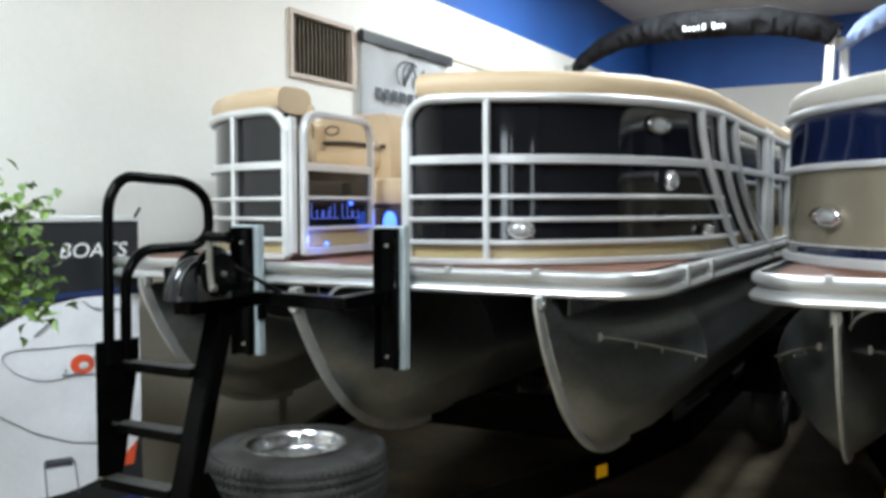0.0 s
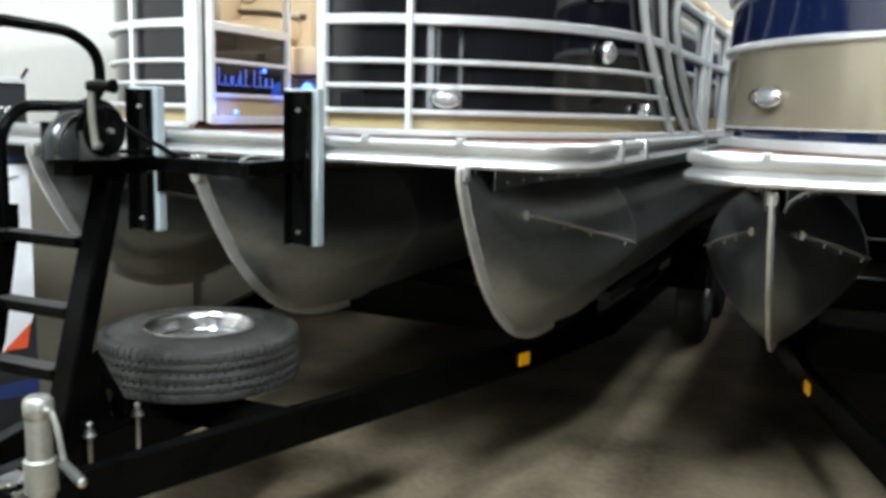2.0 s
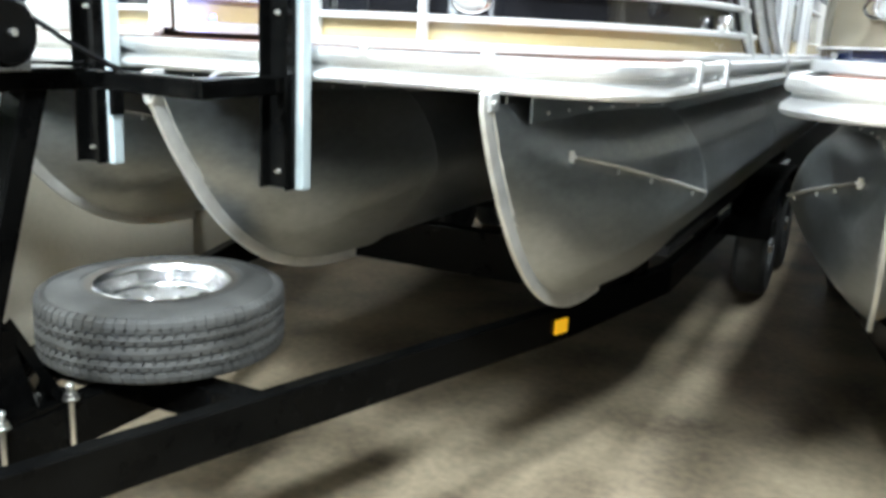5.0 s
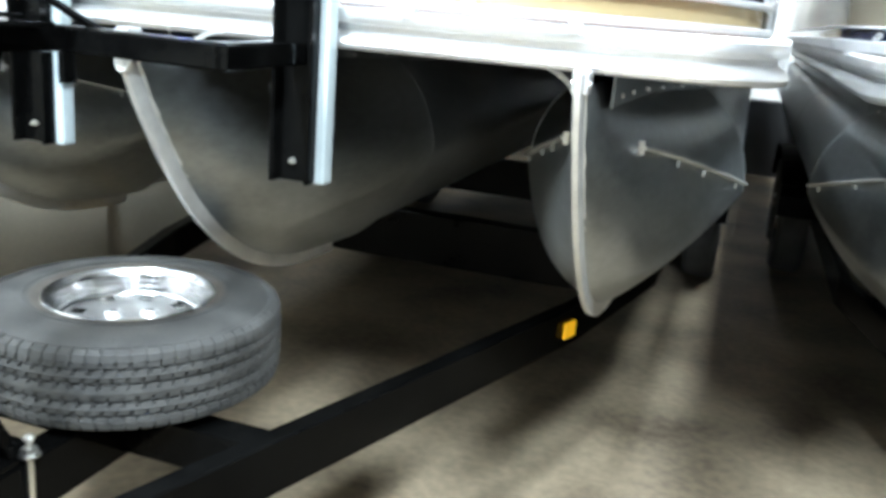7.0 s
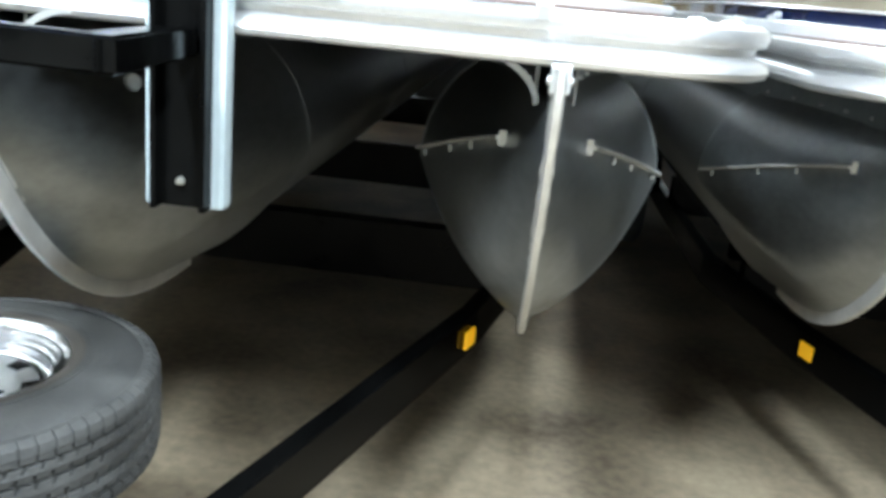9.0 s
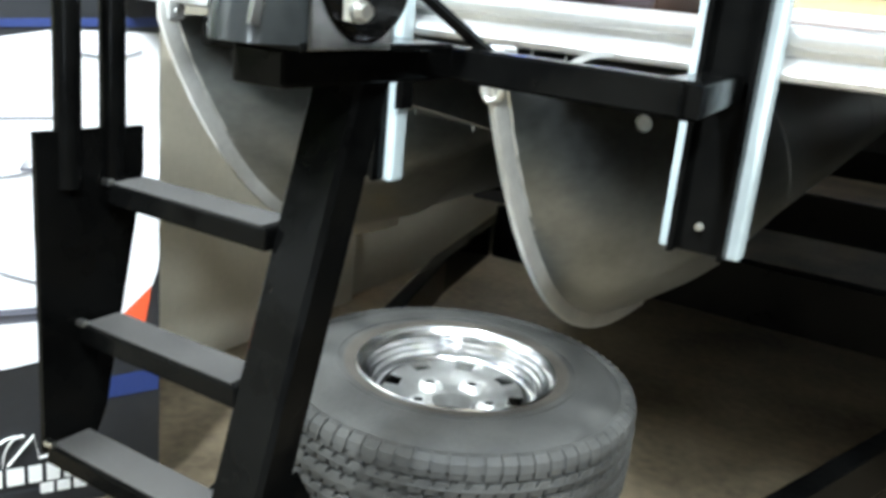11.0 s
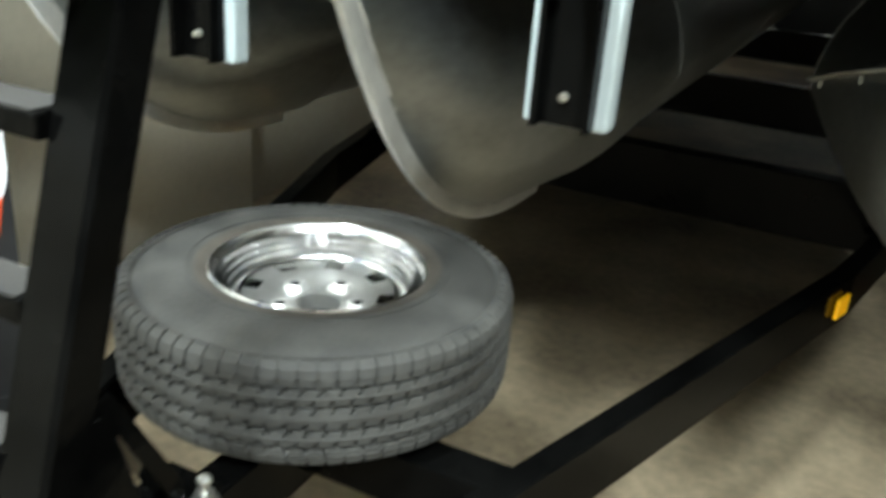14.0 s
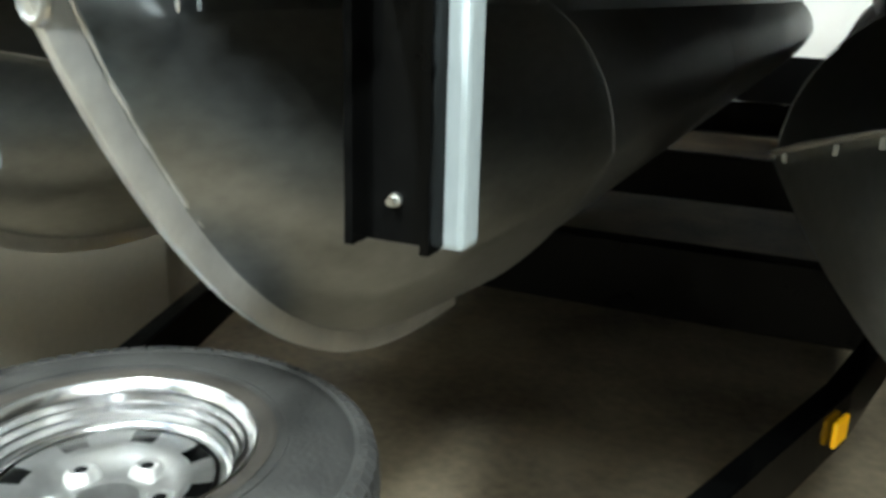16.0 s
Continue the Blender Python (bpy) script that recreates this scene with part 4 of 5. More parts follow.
def winch_gear(tr):
    cx = MID
    # leaning winch post
    foot, head = Vector((cx - 0.005, 1.733, 0.52)), Vector((cx - 0.005, 1.950, 1.235))
    part("winch_post", swept([foot, head], rect(0.058, 0.070, 0.006), up=(1, 0, 0)), STEEL, tr, "leaning black steel winch post")
    # gusset behind the post, a channel brace down to the clamp, and the base clamp with bolts
    for x in (-0.033, 0.022):
        bm = bmesh.new()
        tri = [(1.775, 0.541), (1.90, 0.541), (1.845, 0.74), (1.815, 0.74)]
        lo = [bm.verts.new((cx + x, y, z)) for y, z in tri]
        hi = [bm.verts.new((cx + x + 0.006, y, z)) for y, z in tri]
        bm.faces.new(lo), bm.faces.new(hi)
        for i in range(4):
            bm.faces.new((lo[i], lo[(i + 1) % 4], hi[(i + 1) % 4], hi[i]))
        part("gusset", bm, STEEL, tr)
    brace = part("brace", swept([(cx - 0.005, 1.842, 0.745), (cx - 0.005, 1.955, 0.541)], rect(0.040, 0.006), up=(0, 0.87, 0.5)), STEEL, tr, "black channel brace of the winch post")
    for x in (-0.026, 0.016):
        part("flange", swept([(cx + x, 1.848, 0.752), (cx + x, 1.965, 0.543)], rect(0.005, 0.024), up=(0, 0.87, 0.5)), STEEL, brace)
    part("clamp_plate", boxed((cx - 0.060, 1.69, RAIL_TOP - 0.001), (cx + 0.026, 2.02, RAIL_TOP + 0.010), 0.003), STEEL, tr)
    for x, y in ((0.038, 1.803), (0.034, 1.978), (-0.038, 1.974), (-0.040, 1.800)):
        b = part("clamp_bolt", cylinder((cx + x, y, 0.39), (cx + x, y, 0.575), 0.0065, 10), ZINC, tr, "zinc-plated clamp bolt", smooth=True)
        part("nut", cylinder((cx + x, y, 0.541), (cx + x, y, 0.556), 0.0135, 6), ZINC, b)
        part("washer", cylinder((cx + x, y, 0.5405), (cx + x, y, 0.544), 0.018, 14), ZINC, b)
        part("cap", ovoid((cx + x, y, 0.573), 0.010, 0.010, 0.008, 10), ZINC, b)
    # galvanised swivel jack beside the tongue
    jx, jy = cx + 0.172, 1.535
    j = part("jack", cylinder((jx, jy, 0.03), (jx, jy, 0.715), 0.029, 18), GALV, tr, "galvanised tongue jack", smooth=True)
    part("jack_cap", lathe([(0.030, 0.700), (0.033, 0.705), (0.033, 0.738), (0.025, 0.748), (0.0, 0.751)], 20, (jx, jy, 0.0), "z"), GALV, j, smooth=True)
    part("jack_collar", lathe([(0.029, 0.52), (0.037, 0.525), (0.037, 0.60), (0.029, 0.605)], 20, (jx, jy, 0.0), "z"), GALV, j, smooth=True)
    bolt((jx + 0.033, jy - 0.004, 0.722), (1, -0.1, 0), 0.008, j)
    part("jack_crank", swept([(jx + 0.045, jy - 0.004, 0.722), (jx + 0.062, jy - 0.006, 0.69), (jx + 0.085, jy - 0.010, 0.610)], ring(0.007, 8), up=(0, 1, 0)), GALV, j, "bent steel crank arm", smooth=True)
    part("crank_grip", cylinder((jx + 0.082, jy - 0.010, 0.609), (jx + 0.150, jy - 0.024, 0.586), 0.0125, 14), RUBBER, j, "black crank grip", smooth=True)
    part("grip_end", ovoid((jx + 0.153, jy - 0.025, 0.585), 0.009, 0.011, 0.011, 12), ZINC, j, smooth=True)
    part("jack_base", cylinder((jx, jy, 0.0), (jx, jy, 0.03), 0.085, 20), GALV, j)
    part("mount_plate", boxed((cx + 0.029, jy - 0.05, RAIL_LOW), (jx - 0.028, jy + 0.05, RAIL_TOP), 0.004), ZINC, j)
    for y in (1.62, 1.66):
        bolt((jx - 0.07, y - 0.11, RAIL_TOP + 0.004), (0.0, 0.0, 1.0), 0.009, j)
    # head bar, bent back to the two bow posts
    half = [(0.0, 2.115), (0.17, 2.095), (0.338, 2.07), (0.318, 2.352)]
    pts = [(cx - x, y, 1.237) for x, y in half[::-1]] + [(cx + x, y, 1.237) for x, y in half[1:]]
    bar = part("head_bar", swept(pts, rect(0.036, 0.042, 0.004)), STEEL, tr, "black steel head bar")
    for x in (-0.330, 0.330):
        bm = bmesh.new()
        pts = [(cx + x + 0.012 * (1 if x > 0 else -1), 2.052, 1.217 + 0.00375 * k) for k in range(12)]
        sweep(bm, pts, ring(0.003, 6), up=(0, 1, 0), scales=[1.0 if k % 2 else 0.45 for k in range(12)])
        part("weld_bead", bm, STEEL, bar)
    part("head_plate", boxed((cx - 0.05, 1.765, 1.257), (cx + 0.075, 2.03, 1.266), 0.003), STEEL, bar)
    part("head_beam", boxed((cx - 0.034, 1.785, 1.217), (cx + 0.034, 2.10, 1.256), 0.004), STEEL, bar)
    for x in (-0.058, 0.045):
        bolt((cx + x, 1.785, 1.268), (0, 0, 1), 0.006, bar)
    # bow posts: black channel in front of a grey pad
    for px0, px1 in ((-2.115, -2.037), (-1.512, -1.436)):
        z0, z1 = 0.995, 1.450
        y = 2.365
        post = part("bow_post", boxed((px0, y, z0 + 0.004), (px1, y + 0.008, z1)), STEEL, tr, "black channel bow post with a grey pad")
        for x in (px0 - 0.002, px1 - 0.006):
            part("flange", boxed((x, y - 0.026, z0 + 0.004), (x + 0.008, y - 0.0005, z1)), STEEL, post)
        part("pad", boxed((px0 - 0.024, y + 0.009, z0), (px1 + 0.018, y + 0.045, z1 + 0.008), 0.006), PAD, post, "grey plastic bow pad")
        for z in (1.037, 1.395):
            bolt(((px0 + px1) / 2 - 0.004, y - 0.001, z), (0, -1, 0), 0.0042, post)
        if px0 < -2:
            part("pivot_lug", swept([(px1 + 0.024, y + 0.02, 1.215), (px1 + 0.024, y + 0.02, 1.125)], rect(0.010, 0.045, 0.008), up=(0, 1, 0)), STEEL, post)
    # winch: side plates, drum, gear cover, handle and strap
    w = part("winch", lathe([(0.018, -0.05), (0.060, -0.05), (0.062, -0.044), (0.05, -0.04), (0.05, 0.04), (0.078, 0.044), (0.075, 0.05), (0.018, 0.05)], 28, (cx - 0.01, 1.93, 1.325), "x"), STEEL, tr, "black boat winch with a zinc handle", smooth=True)
    part("gear_cover", lathe([(0.0, 0.074), (0.058, 0.072), (0.066, 0.062), (0.066, 0.052)], 28, (cx - 0.01, 1.93, 1.325), "x"), STEEL, w, smooth=True)
    part("hub_bolt", cylinder((cx + 0.06, 1.93, 1.325), (cx + 0.074, 1.93, 1.325), 0.008, 6), ZINC, w)
    bm = ovoid((cx - 0.012, 1.895, 1.256), 0.060, 0.098, 0.118, 28)
    bmesh.ops.bisect_plane(bm, geom=bm.verts[:] + bm.edges[:] + bm.faces[:], plane_co=(0, 0, 1.256), plane_no=(0, 0, -1), clear_outer=True)
    part("strap_guard", bm, GLOSS_COVER, w, "shiny dark domed winch cover", smooth=True)
    part("guard_rib", swept([(cx - 0.012 + 0.030, 1.895 - 0.087 * math.cos(a), 1.256 + 0.104 * math.sin(a)) for a in [0.15 + 2.2 * k / 12 for k in range(13)]], rect(0.012, 0.005), up=(1, 0, 0)), GUNMETAL, w)
    part("frame_plate", boxed((cx - 0.072, 1.84, 1.252), (cx - 0.067, 1.98, 1.345), 0.002), GUNMETAL, w)
    part("frame_plate", boxed((cx + 0.045, 1.85, 1.252), (cx + 0.049, 1.98, 1.325), 0.002), GUNMETAL, w)
    arm = [(cx + 0.088, 1.862, 1.283), (cx + 0.092, 1.850, 1.35), (cx + 0.108, 1.832, 1.425)]
    bolt((cx + 0.095, 1.862, 1.292), (1, -0.3, 0), 0.007, w)
    part("crank_arm", swept(arm, rect(0.007, 0.017), up=(1, 0, 0)), GALV, w, "zinc-plated crank arm")
    part("crank_grip", lathe([(0.0, 0), (0.012, 0.003), (0.015, 0.025), (0.013, 0.06), (0.017, 0.08), (0.0, 0.085)], 16, (cx + 0.10, 1.832, 1.432), "x"), STEEL, w, "black rubber crank grip", smooth=True)
    part("strap", swept([(cx - 0.012, 2.03, 1.356), (cx + 0.006, 2.10, 1.310), (cx + 0.025, 2.19, 1.262), (cx, 2.40, 1.195)], rect(0.022, 0.006)), FABRIC, w, "black winch strap")
    w.location += Vector((0.030, -0.082, 0.007))
    # boarding steps: side plate, three treads, bent handrail
    px = cx - 0.315
    st = part("step_plate", bmesh.new(), STEEL, tr)
    bm = bmesh.new()
    quad = [(1.750, 0.705), (1.828, 0.700), (1.845, 0.74), (1.908, 1.06), (1.908, 1.118), (1.752, 1.122)]
    lo = [bm.verts.new((px - 0.004, y, z)) for y, z in quad]
    hi = [bm.verts.new((px + 0.004, y, z)) for y, z in quad]
    bm.faces.new(lo), bm.faces.new(hi[::-1])
    for i in range(len(quad)):
        k = (i + 1) % len(quad)
        bm.faces.new((lo[i], lo[k], hi[k], hi[i]))
    bmesh.ops.translate(bm, verts=bm.verts, vec=-ORIGIN[st])
    bmesh.ops.recalc_face_normals(bm, faces=bm.faces)
    bm.to_mesh(st.data)
    bm.free()
    st["label"] = "tapered black steel step side plate"
    for z, y0 in ((1.050, 1.845), (0.870, 1.803), (0.717, 1.752)):
        s = part("tread", boxed((px + 0.003, y0, z - 0.027), (cx - 0.035, y0 + 0.062, z), 0.003), STEEL, tr, "black steel step with grey grip tape")
        part("grip_tape", boxed((px + 0.012, y0 + 0.004, z + 0.0005), (cx - 0.045, y0 + 0.058, z + 0.0025)), GRIP, s, "grey grip tape")
        part("weld", boxed((px + 0.002, y0 - 0.003, z - 0.002), (px + 0.018, y0 + 0.006, z + 0.006), 0.002), ZINC, s)
    loop = [(px, 1.797, 1.05), (px, 1.805, 1.545), (px, 1.86, 1.615), (px, 2.12, 1.605), (px, 2.222, 1.55), (px, 2.222, 1.43), (px, 2.16, 1.39), (px, 1.93, 1.388), (px, 1.865, 1.32), (px, 1.862, 1.05)]
    part("handrail", swept(rounded(loop, 0.055, 6), ring(0.0165, 12), up=(1, 0, 0)), STEEL, tr, "bent black tube handrail", smooth=True)


first_trailer = trailer_frame(MID, 0.0, "black steel boat trailer with winch post and boarding steps")
winch_gear(first_trailer)
trailer_frame(MID + SECOND[0], SECOND[1], "black steel boat trailer under the second boat", 0.08)


# ---- the spare wheel, lying on the trailer tongue ----
def spare(at):
    x, y, z = at
    w = thing("spare_wheel", at, "black trailer tyre on a chrome steel rim lying flat", "wheel")
    R, W = 0.311, 0.174
    prof = [(0.161, 0.010), (0.168, 0.0), (0.205, -0.004), (0.262, 0.002), (0.294, 0.018), (R - 0.012, 0.034), (R - 0.010, W - 0.034), (0.294, W - 0.018), (0.262, W - 0.002), (0.215, W + 0.004), (0.186, W + 0.001), (0.168, W - 0.006), (0.161, W - 0.014), (0.158, W - 0.03), (0.158, 0.03)]
    tyre = part("tyre", lathe(prof, 72, at, "z", closed=True), RUBBER, w, "black rubber tyre with a worn tread", smooth=True)
    for r, h in ((0.205, W + 0.003),):
        bm = bmesh.new()
        sweep(bm, [(x + r * math.cos(2 * math.pi * i / 72), y + r * math.sin(2 * math.pi * i / 72), z + h) for i in range(72)], rect(0.004, 0.004), closed=True)
        part("sidewall_rib", bm, RUBBER, tyre)
    part("bead", lathe([(0.168, W - 0.003), (0.174, W + 0.0005), (0.183, W + 0.003), (0.189, W + 0.0042), (0.193, W + 0.003)], 72, at, "z"), BEAD, tyre, "dusty brown bead round the rim", smooth=True)
    # tread: five ribs of slanted blocks, and shoulder lugs
    bm = bmesh.new()
    ribs = [(0.044, 0.067), (0.072, 0.102), (0.107, 0.130)]
    n = 76
    rng = random.Random(8)

    def block(a0, span, sides):
        """One block: pairs of (radius, height, twist) from the groove outwards."""
        vs = [[bm.verts.new((x + r * math.cos(a0 + tw + span * e), y + r * math.sin(a0 + tw + span * e), z + h)) for e in (0, 1)] for r, h, tw in sides]
        for p, q in zip(vs, vs[1:]):
            bm.faces.new((p[0], p[1], q[1], q[0]))
        for e in (0, 1):
            bm.faces.new([v[e] for v in vs])

    def band(prof_):
        lathe(prof_, 96, at, "z", bm=bm)

    for k, (h0, h1) in enumerate(ribs):
        band([(R - 0.011, h0 + 0.008), (R - 0.001, h0 + 0.0085), (R, (h0 + h1) / 2), (R - 0.001, h1 - 0.0085), (R - 0.011, h1 - 0.008)])
        for edge, turn in ((h0, 1), (h1, -1)):
            for i in range(n):
                a0 = 2 * math.pi * (i + 0.37 * k + 0.2 * turn + rng.uniform(-0.05, 0.05)) / n
                block(a0, 2 * math.pi / n * 0.72, [(R - 0.011, edge, 0), (R - 0.002, edge + 0.0005 * turn, 0.003), (R - 0.001, edge + 0.0084 * turn, 0.013 * turn), (R - 0.011, edge + 0.0084 * turn, 0.013 * turn)])
    for top in (False, True):
        def flip(rows_):
            return [(r, W - h if top else h, *tw) for r, h, *tw in rows_]
        band(flip([(R - 0.014, 0.040), (R - 0.006, 0.030), (R - 0.010, 0.016), (0.287, 0.008), (0.281, 0.010)]))
        for i in range(n):
            a0 = 2 * math.pi * (i + (0.2 if top else 0.7) + rng.uniform(-0.05, 0.05)) / n
            block(a0, 2 * math.pi / n * 0.72, flip([(R - 0.011, 0.039, 0), (R - 0.002, 0.0385, 0.0), (R - 0.0025, 0.0295, 0.006), (R - 0.012, 0.0295, 0.006)]))
            block(a0, 2 * math.pi / n * 0.80, flip([(R - 0.010, 0.0290, 0.004), (R - 0.0015, 0.0285, 0.004), (R - 0.0050, 0.0160, 0.006), (R - 0.0150, 0.0080, 0.007), (R - 0.024, 0.0070, 0.007)]))
    part("tread", bm, RUBBER, tyre, "tread blocks between grooves", kind="stuff")
    # rim: stepped barrel, dished face with eight holes, hub
    zt = z + W
    barrel = [(0.1715, zt - 0.006), (0.1725, zt - 0.001), (0.1695, zt + 0.001), (0.1645, zt - 0.004), (0.1600, zt - 0.013), (0.1552, zt - 0.014), (0.1530, zt - 0.023),
              (0.1482, zt - 0.024), (0.1460, zt - 0.033), (0.1412, zt - 0.034), (0.1392, zt - 0.043), (0.1350, zt - 0.045), (0.1312, zt - 0.052), (0.1305, zt - 0.090)]
    barrel = [(r, h - z) for r, h in barrel]
    rim = part("rim", lathe(barrel, 64, at, "z"), CHROME, w, "chrome stepped rim", smooth=True)
    zf = W - 0.052
    bm = bmesh.new()
    holes, seg = 8, 64
    rows = [(0.132, 0.000), (0.127, 0.003), (0.121, 0.003), (0.096, 0.001), (0.087, -0.002), (0.077, -0.009), (0.066, -0.016), (0.054, -0.020), (0.043, -0.017), (0.036, -0.019), (0.033, -0.045)]
    grid = [[bm.verts.new((x + r * math.cos(2 * math.pi * i / seg), y + r * math.sin(2 * math.pi * i / seg), z + zf + h)) for i in range(seg)] for r, h in rows]
    for j in range(len(rows) - 1):
        for i in range(seg):
            if j == 2 and i % 8 in (2, 3, 4):
                continue
            k = (i + 1) % seg
            bm.faces.new((grid[j][i], grid[j][k], grid[j + 1][k], grid[j + 1][i]))
    bmesh.ops.solidify(bm, geom=bm.faces[:], thickness=0.004)
    part("rim_face", bm, CHROME_WORN, rim, "dished chrome face with round holes", smooth=True)
    # dark disc for the shade behind the rim's holes
    part("rim_back_shade", lathe([(0.135, zf - 0.05), (0.0, zf - 0.05)], 32, at, "z"), DARK, rim)
    for i in range(5):
        a = 2 * math.pi * i / 5 + 0.3
        c = (x + 0.064 * math.cos(a), y + 0.064 * math.sin(a))
        part("lug_seat", lathe([(0.024, zf - 0.020), (0.020, zf - 0.011), (0.014, zf - 0.006), (0.008, zf - 0.008)], 16, (c[0], c[1], z), "z"), CHROME_WORN, rim, smooth=True)
        # dark disc drawn in as the shade of the lug hole
        part("lug_hole_shade", lathe([(0.0085, zf - 0.012), (0.0085, zf - 0.0085), (0.0, zf - 0.008)], 12, (c[0], c[1], z), "z"), DARK, rim)


spare((-1.838, 2.350, 0.541))

# ---- along the wall ----
# standing banner with a boat seen from above
BR, BD = Vector((-2.79, 2.535, 0.0)), Vector((-0.483, -0.876, 0)).normalized()
BW, BH = 0.62, 1.47


def banner():
    b = thing("banner_stand", (*((BR + BD * BW / 2).xy), 0), "standing black advertising banner with a white boat picture", "banner")
    right = -BD                       # reading direction, towards the boat
    n = right.cross(Vector((0, 0, 1)))
    o = BR + BD * BW
    m = Matrix((right, Vector((0, 0, 1)), n)).transposed().to_4x4()
    m.translation = o

    def flat(name, pts, material, lift, label=""):
        bm = bmesh.new()
        lo = [bm.verts.new(m @ Vector((u, v, lift))) for u, v in pts]
        hi = [bm.verts.new(m @ Vector((u, v, lift + 0.0012))) for u, v in pts]
        bm.faces.new(hi), bm.faces.new(lo[::-1])
        for i in range(len(pts)):
            k = (i + 1) % len(pts)
            bm.faces.new((lo[i], lo[k], hi[k], hi[i]))
        return part(name, bm, material, b, label)

    def line(name, pts, material, r, lift=0.004):
        return part(name, swept([m @ Vector((u, v, lift)) for u, v in pts], rect(0.002, 2 * r), up=n), material, b)
    part("sheet", boxed((0, 0.06, -0.002), (BW, BH, 0.0), 0, m), POSTER_BLACK, b, "black printed sheet")
    part("base", boxed((-0.002, 0.0, -0.09), (BW + 0.002, 0.06, 0.004), 0.006, m), POSTER_BLACK, b)
    part("top_bar", boxed((0, BH - 0.004, -0.012), (BW, BH + 0.018, 0.010), 0.003, m), RAIL, b)
    part("pole", cylinder(m @ Vector((BW / 2, 0.05, -0.03)), m @ Vector((BW / 2, BH, -0.02)), 0.008, 8), RAIL, b)
    part("clip", cylinder(m @ Vector((BW - 0.02, BH, 0.0)), m @ Vector((BW + 0.005, BH + 0.05, 0.02)), 0.006, 8), STEEL, b)
    # white hull with a rounded stern
    hull = [(0.002, 1.00), (0.10, 1.06), (0.22, 1.13), (0.40, 1.165), (BW - 0.002, 1.17)]
    for i in range(13):
        a = math.pi / 2 * i / 12
        hull.append((BW - 0.002 - 0.40 * (1 - math.cos(a)), 0.635 - 0.25 * math.sin(a)))
    hull += [(0.10, 0.40), (0.002, 0.45)]
    flat("hull_picture", hull, POSTER_WHITE, 0.0015, "white boat picture")
    loop = [(0.28 + 0.17 * math.cos(a), 0.93 + 0.065 * math.sin(a) + 0.02 * math.cos(2 * a)) for a in [2 * math.pi * i / 28 for i in range(29)]]
    line("drawn_line", loop, POSTER_GREY, 0.003)
    line("drawn_line", [(0.0, 0.77), (0.10, 0.725), (0.219, 0.645), (0.36, 0.59), (0.47, 0.578)], POSTER_GREY, 0.0045)
    line("drawn_line", [(0.40, 1.155), (0.44, 1.12), (0.52, 1.11), (0.58, 1.13)], POSTER_GREY, 0.006)
    line("drawn_line", [(0.222, 1.026), (0.28, 1.077)], POSTER_GREY, 0.009)
    line("drawn_line", [(0.255, 0.38), (0.245, 0.525), (0.355, 0.522), (0.372, 0.385)], POSTER_GREY, 0.008)
    flat("ladder_picture", [(0.25, 0.50), (0.35, 0.50), (0.35, 0.535), (0.25, 0.535)], POSTER_GREY, 0.003)
    flat("orange_seat_picture", [(0.395 + 0.045 * math.cos(a), 0.90 + 0.040 * math.sin(a)) for a in [2 * math.pi * i / 20 for i in range(20)]], POSTER_RED, 0.003, "orange-red round seat picture")
    flat("seat_hole_picture", [(0.40 + 0.018 * math.cos(a), 0.895 + 0.014 * math.sin(a)) for a in [2 * math.pi * i / 12 for i in range(12)]], POSTER_WHITE, 0.0045)
    line("drawn_line", [(0.335, 0.885), (0.32, 0.862), (0.44, 0.858), (0.46, 0.875)], POSTER_GREY, 0.005)
    flat("red_wedge_picture", [(0.50, 0.465), (0.600, 0.565), (0.585, 0.470)], POSTER_RED, 0.003)
    flat("navy_band_picture", [(0.44, 0.275), (BW - 0.003, 0.285), (BW - 0.003, 0.345), (0.44, 0.33)], POSTER_NAVY, 0.0022)
    flat("navy_edge_picture", [(0.003, 1.10), (0.30, 1.165), (BW - 0.003, 1.185), (BW - 0.003, 1.205), (0.003, 1.16)], POSTER_NAVY, 0.003)
    # the word in the header, and plain bars for the maker's name
    cu = bpy.data.curves.new("word", "FONT")
    cu.body, cu.size, cu.extrude, cu.shear = "BOATS", 0.082, 0.0006, 0.2
    tmp = new("word", cu)
    dg = bpy.context.evaluated_depsgraph_get()
    me = bpy.data.meshes.new_from_object(tmp.evaluated_get(dg))
    bpy.data.objects.remove(tmp)
    me.transform(m @ Matrix.Translation((0.315, 1.325, 0.002)))
    bm = bmesh.new()
    bm.from_mesh(me)
    bpy.data.meshes.remove(me)
    part("header_word", bm, LETTER_WHITE, b, "white header word")
    letters_bar(b, m @ Vector((0.155, 0.080, 0.0055)), right, (0, 0, 1), (0.045, 0.042, 0.038, 0.03, 0.03, 0.03, 0.03), (0.046, 0.046, 0.046, 0.046, 0.046, 0.046, 0.046), LETTER_WHITE, "name_bar", gap=0.010)
    letters_bar(b, m @ Vector((0.335, 0.046, 0.0055)), right, (0, 0, 1), (0.03, 0.03, 0.03, 0.03), (0.028, 0.028, 0.028, 0.028), LETTER_WHITE, "name_bar", gap=0.008)
    for k, (du, r0) in enumerate(((0.0, 0.07), (0.03, 0.055))):
        line("emblem_stroke", [(0.225 + du + r0 * (1 - math.cos(a)) * 0.8, 0.135 + 0.075 * math.sin(a)) for a in [1.7 * i / 9 for i in range(10)]], LETTER_WHITE, 0.008, 0.003)
    line("emblem_stroke", [(0.265, 0.135), (0.325, 0.207), (0.335, 0.145), (0.37, 0.15)], LETTER_WHITE, 0.009, 0.003)


banner()

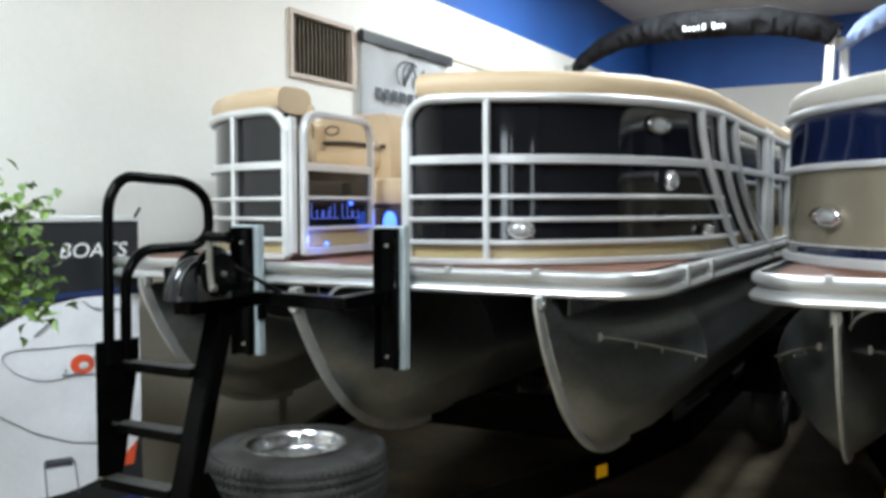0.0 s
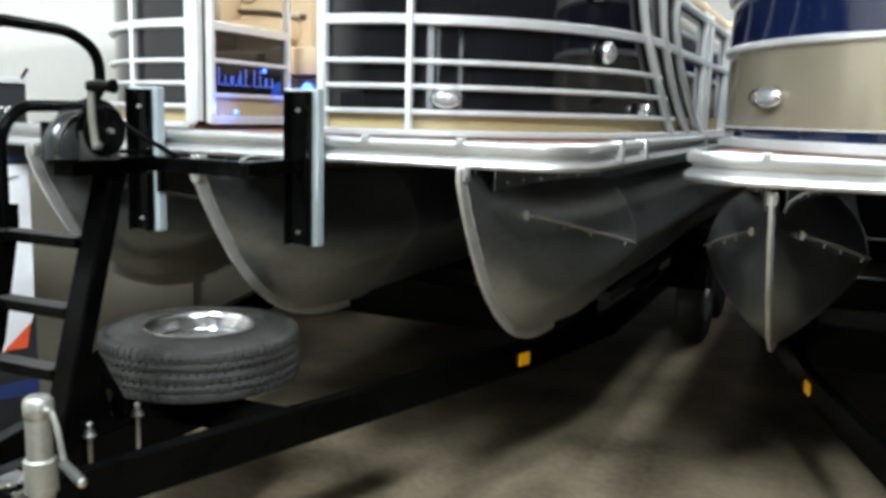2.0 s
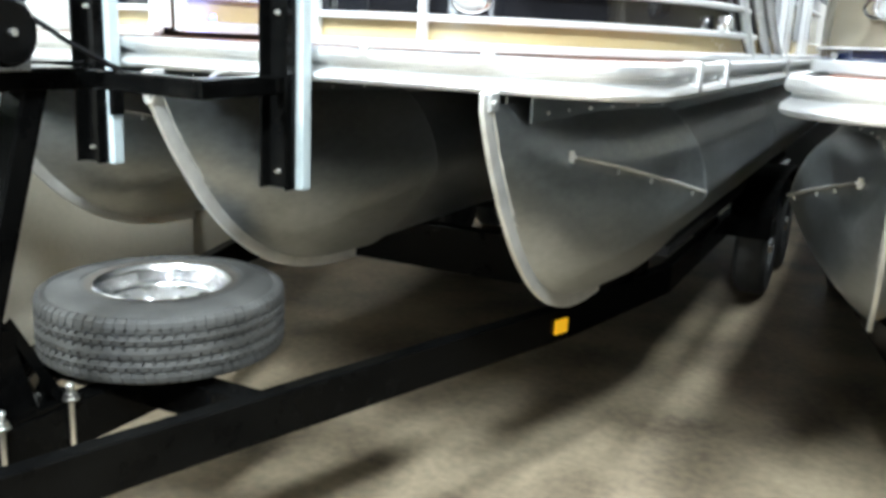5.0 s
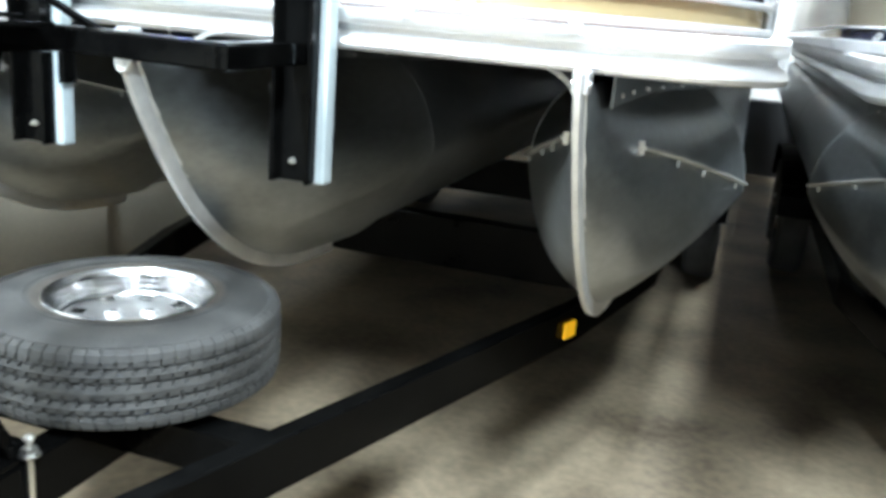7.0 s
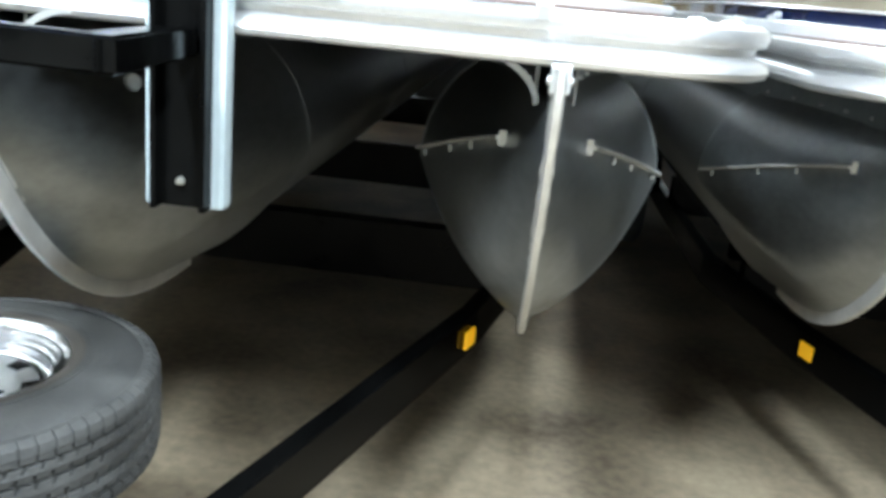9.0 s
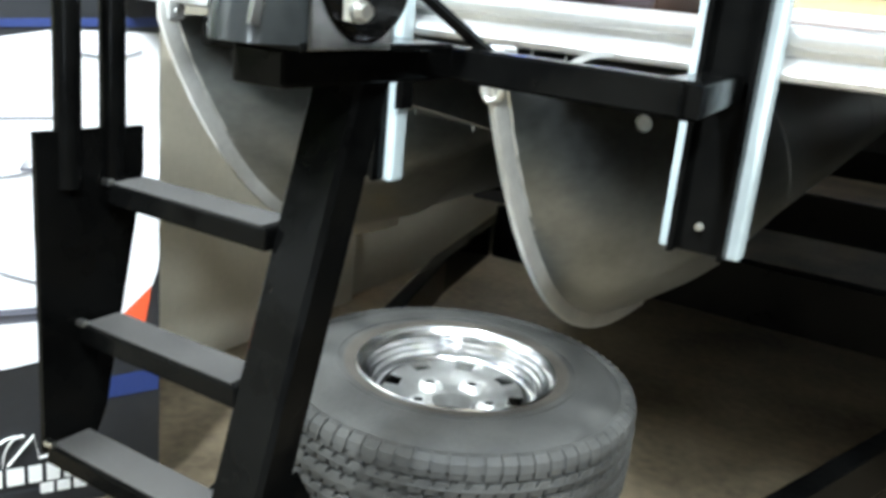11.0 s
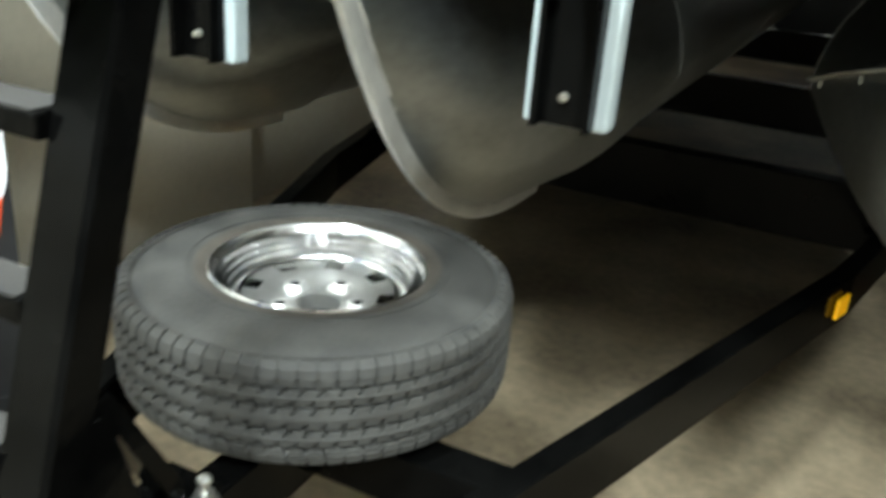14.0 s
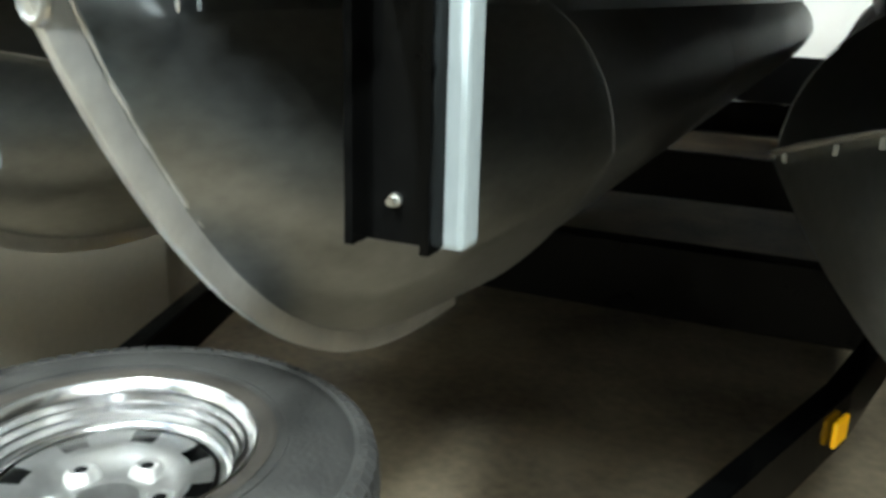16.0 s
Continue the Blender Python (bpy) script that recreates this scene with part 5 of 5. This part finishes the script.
# cloth flag on the wall, with a plain emblem
fl = thing("wall_flag", (X0 + 0.03, 4.95, 2.02), "white cloth flag with a dark emblem hung on the wall", "flag")
bm = bmesh.new()
cols, rows_ = 20, 12
fx = X0 + 0.045
vs = [[bm.verts.new((fx + 0.012 * math.sin(i * 0.9), 4.86 + 1.20 * i / cols, 2.05 + 0.57 * j / rows_ + (0.02 * math.sin(i / 3.0)) - 0.0)) for i in range(cols + 1)] for j in range(rows_ + 1)]
for j in range(rows_):
    for i in range(cols):
        bm.faces.new((vs[j][i], vs[j][i + 1], vs[j + 1][i + 1], vs[j + 1][i]))
bmesh.ops.solidify(bm, geom=bm.faces[:], thickness=0.004)
part("cloth", bm, FLAG, fl, smooth=True)
part("header", boxed((X0 + 0.02, 4.85, 2.62), (X0 + 0.07, 6.10, 2.695), 0.006), POSTER_BLACK, fl, "dark header strip")
yy = [5.00 + 0.105 * k for k in range(8)]
for k, y in enumerate(yy):
    part("name_bar", boxed((fx + 0.018, y, 2.26), (fx + 0.021, y + 0.072, 2.335)), LETTER_GREY, fl)
for k, (r0, dy) in enumerate(((0.15, 0.0), (0.12, 0.06))):
    part("emblem_stroke", swept([(fx + 0.02, 5.42 + dy + r0 * math.cos(a), 2.46 + 0.10 * math.sin(a)) for a in [0.9 + 3.0 * i / 12 for i in range(13)]], rect(0.012, 0.003), up=(1, 0, 0)), LETTER_GREY, fl)
part("emblem_stroke", swept([(fx + 0.02, 5.36, 2.39), (fx + 0.02, 5.50, 2.55), (fx + 0.02, 5.54, 2.43), (fx + 0.02, 5.64, 2.51), (fx + 0.02, 5.66, 2.38)], rect(0.03, 0.003), up=(1, 0, 0)), LETTER_GREY, fl)
part("tag", boxed((fx + 0.016, 5.40, 2.12), (fx + 0.022, 5.46, 2.16)), LETTER_GREY, fl)

# wire brochure rack in front of the banner
rk = thing("wire_rack", (-2.56, 1.70, 0), "black wire display rack standing on the floor", "rack")
rx0, rx1, ry0, ry1, rz = -2.70, -2.46, 1.58, 1.80, 0.40
for x in (rx0, rx1):
    for y in (ry0, ry1):
        part("leg", cylinder((x, y, 0), (x, y, rz), 0.005, 8), STEEL, rk)
for z in (0.06, 0.16, 0.26, 0.36):
    sq = [(rx0, ry0, z), (rx1, ry0, z), (rx1, ry1, z), (rx0, ry1, z)]
    part("wire", swept(sq, ring(0.0035, 6), closed=True), STEEL, rk)
for k in range(5):
    x = rx0 + (rx1 - rx0) * (k + 0.5) / 5
    part("wire", cylinder((x, ry1, 0.06), (x, ry1, rz - 0.04), 0.003, 6), STEEL, rk)
    y = ry0 + (ry1 - ry0) * (k + 0.5) / 5
    part("wire", cylinder((rx1, y, 0.06), (rx1, y + 0.02, rz - 0.04), 0.003, 6), STEEL, rk)

# potted fig tree
def fig_tree(at):
    t = thing("potted_fig_tree", at, "artificial green fig tree in a dark pot", "plant")
    x, y, _ = at
    pot = part("pot", lathe([(0.0, 0.0), (0.12, 0.0), (0.16, 0.28), (0.17, 0.30), (0.15, 0.30), (0.14, 0.26), (0.0, 0.25)], 28, at, "z"), POT, t, smooth=True)
    rng = random.Random(5)
    trunk = [(x + 0.02 * math.sin(i), y + 0.02 * math.cos(i * 1.3), 0.24 + 0.95 * i / 9) for i in range(10)]
    part("trunk", swept(trunk, ring(0.018, 8), up=(1, 0, 0), scales=[1.2 - 0.05 * i for i in range(10)]), BARK, t, smooth=True)
    tips = []
    for k in range(30):
        a = rng.uniform(0, 2 * math.pi)
        r = rng.uniform(0.13, 0.36)
        z = rng.uniform(1.26, 1.64) if math.cos(a + 0.9) > -0.55 else rng.uniform(1.02, 1.55)
        z0 = min(1.15, z - 0.15)
        p = [Vector((x, y, z0)), Vector((x + r * 0.5 * math.cos(a), y + r * 0.5 * math.sin(a), (z0 + z) / 2 + 0.07)), Vector((x + r * math.cos(a), y + r * math.sin(a), z - 0.02))]
        part("branch", swept(p, ring(0.005, 6), up=(0.3, 0.2, 0.9), scales=[1.2, 0.8, 0.4]), BARK, t)
        tips.append(p)
    bm = bmesh.new()
    for p in tips:
        for k in range(72):
            u = rng.uniform(0.25, 1.08)
            c = p[0].lerp(p[1], u * 2) if u < 0.5 else p[1].lerp(p[2], u * 2 - 1)
            c = c + Vector((rng.gauss(0, 0.035), rng.gauss(0, 0.035), rng.gauss(0, 0.03)))
            L, w = rng.uniform(0.030, 0.050), rng.uniform(0.011, 0.017)
            m = Matrix.Translation(c) @ Euler((rng.uniform(-0.9, 0.5), rng.uniform(-0.6, 0.6), rng.uniform(0, 6.28))).to_matrix().to_4x4()
            pts = [(0, 0, 0), (w * 0.8, L * 0.3, 0.004), (w, L * 0.55, 0.003), (0, L, -0.012), (-w, L * 0.55, 0.003), (-w * 0.8, L * 0.3, 0.004), (0, L * 0.5, -0.003)]
            v = [bm.verts.new(m @ Vector(q)) for q in pts]
            for f in ((0, 1, 6), (1, 2, 6), (2, 3, 6), (3, 4, 6), (4, 5, 6), (5, 0, 6)):
                bm.faces.new([v[i] for i in f])
    part("foliage", bm, LEAF, t, "small pointed green leaves", kind="stuff")


fig_tree((-2.40, 1.42, 0.0))
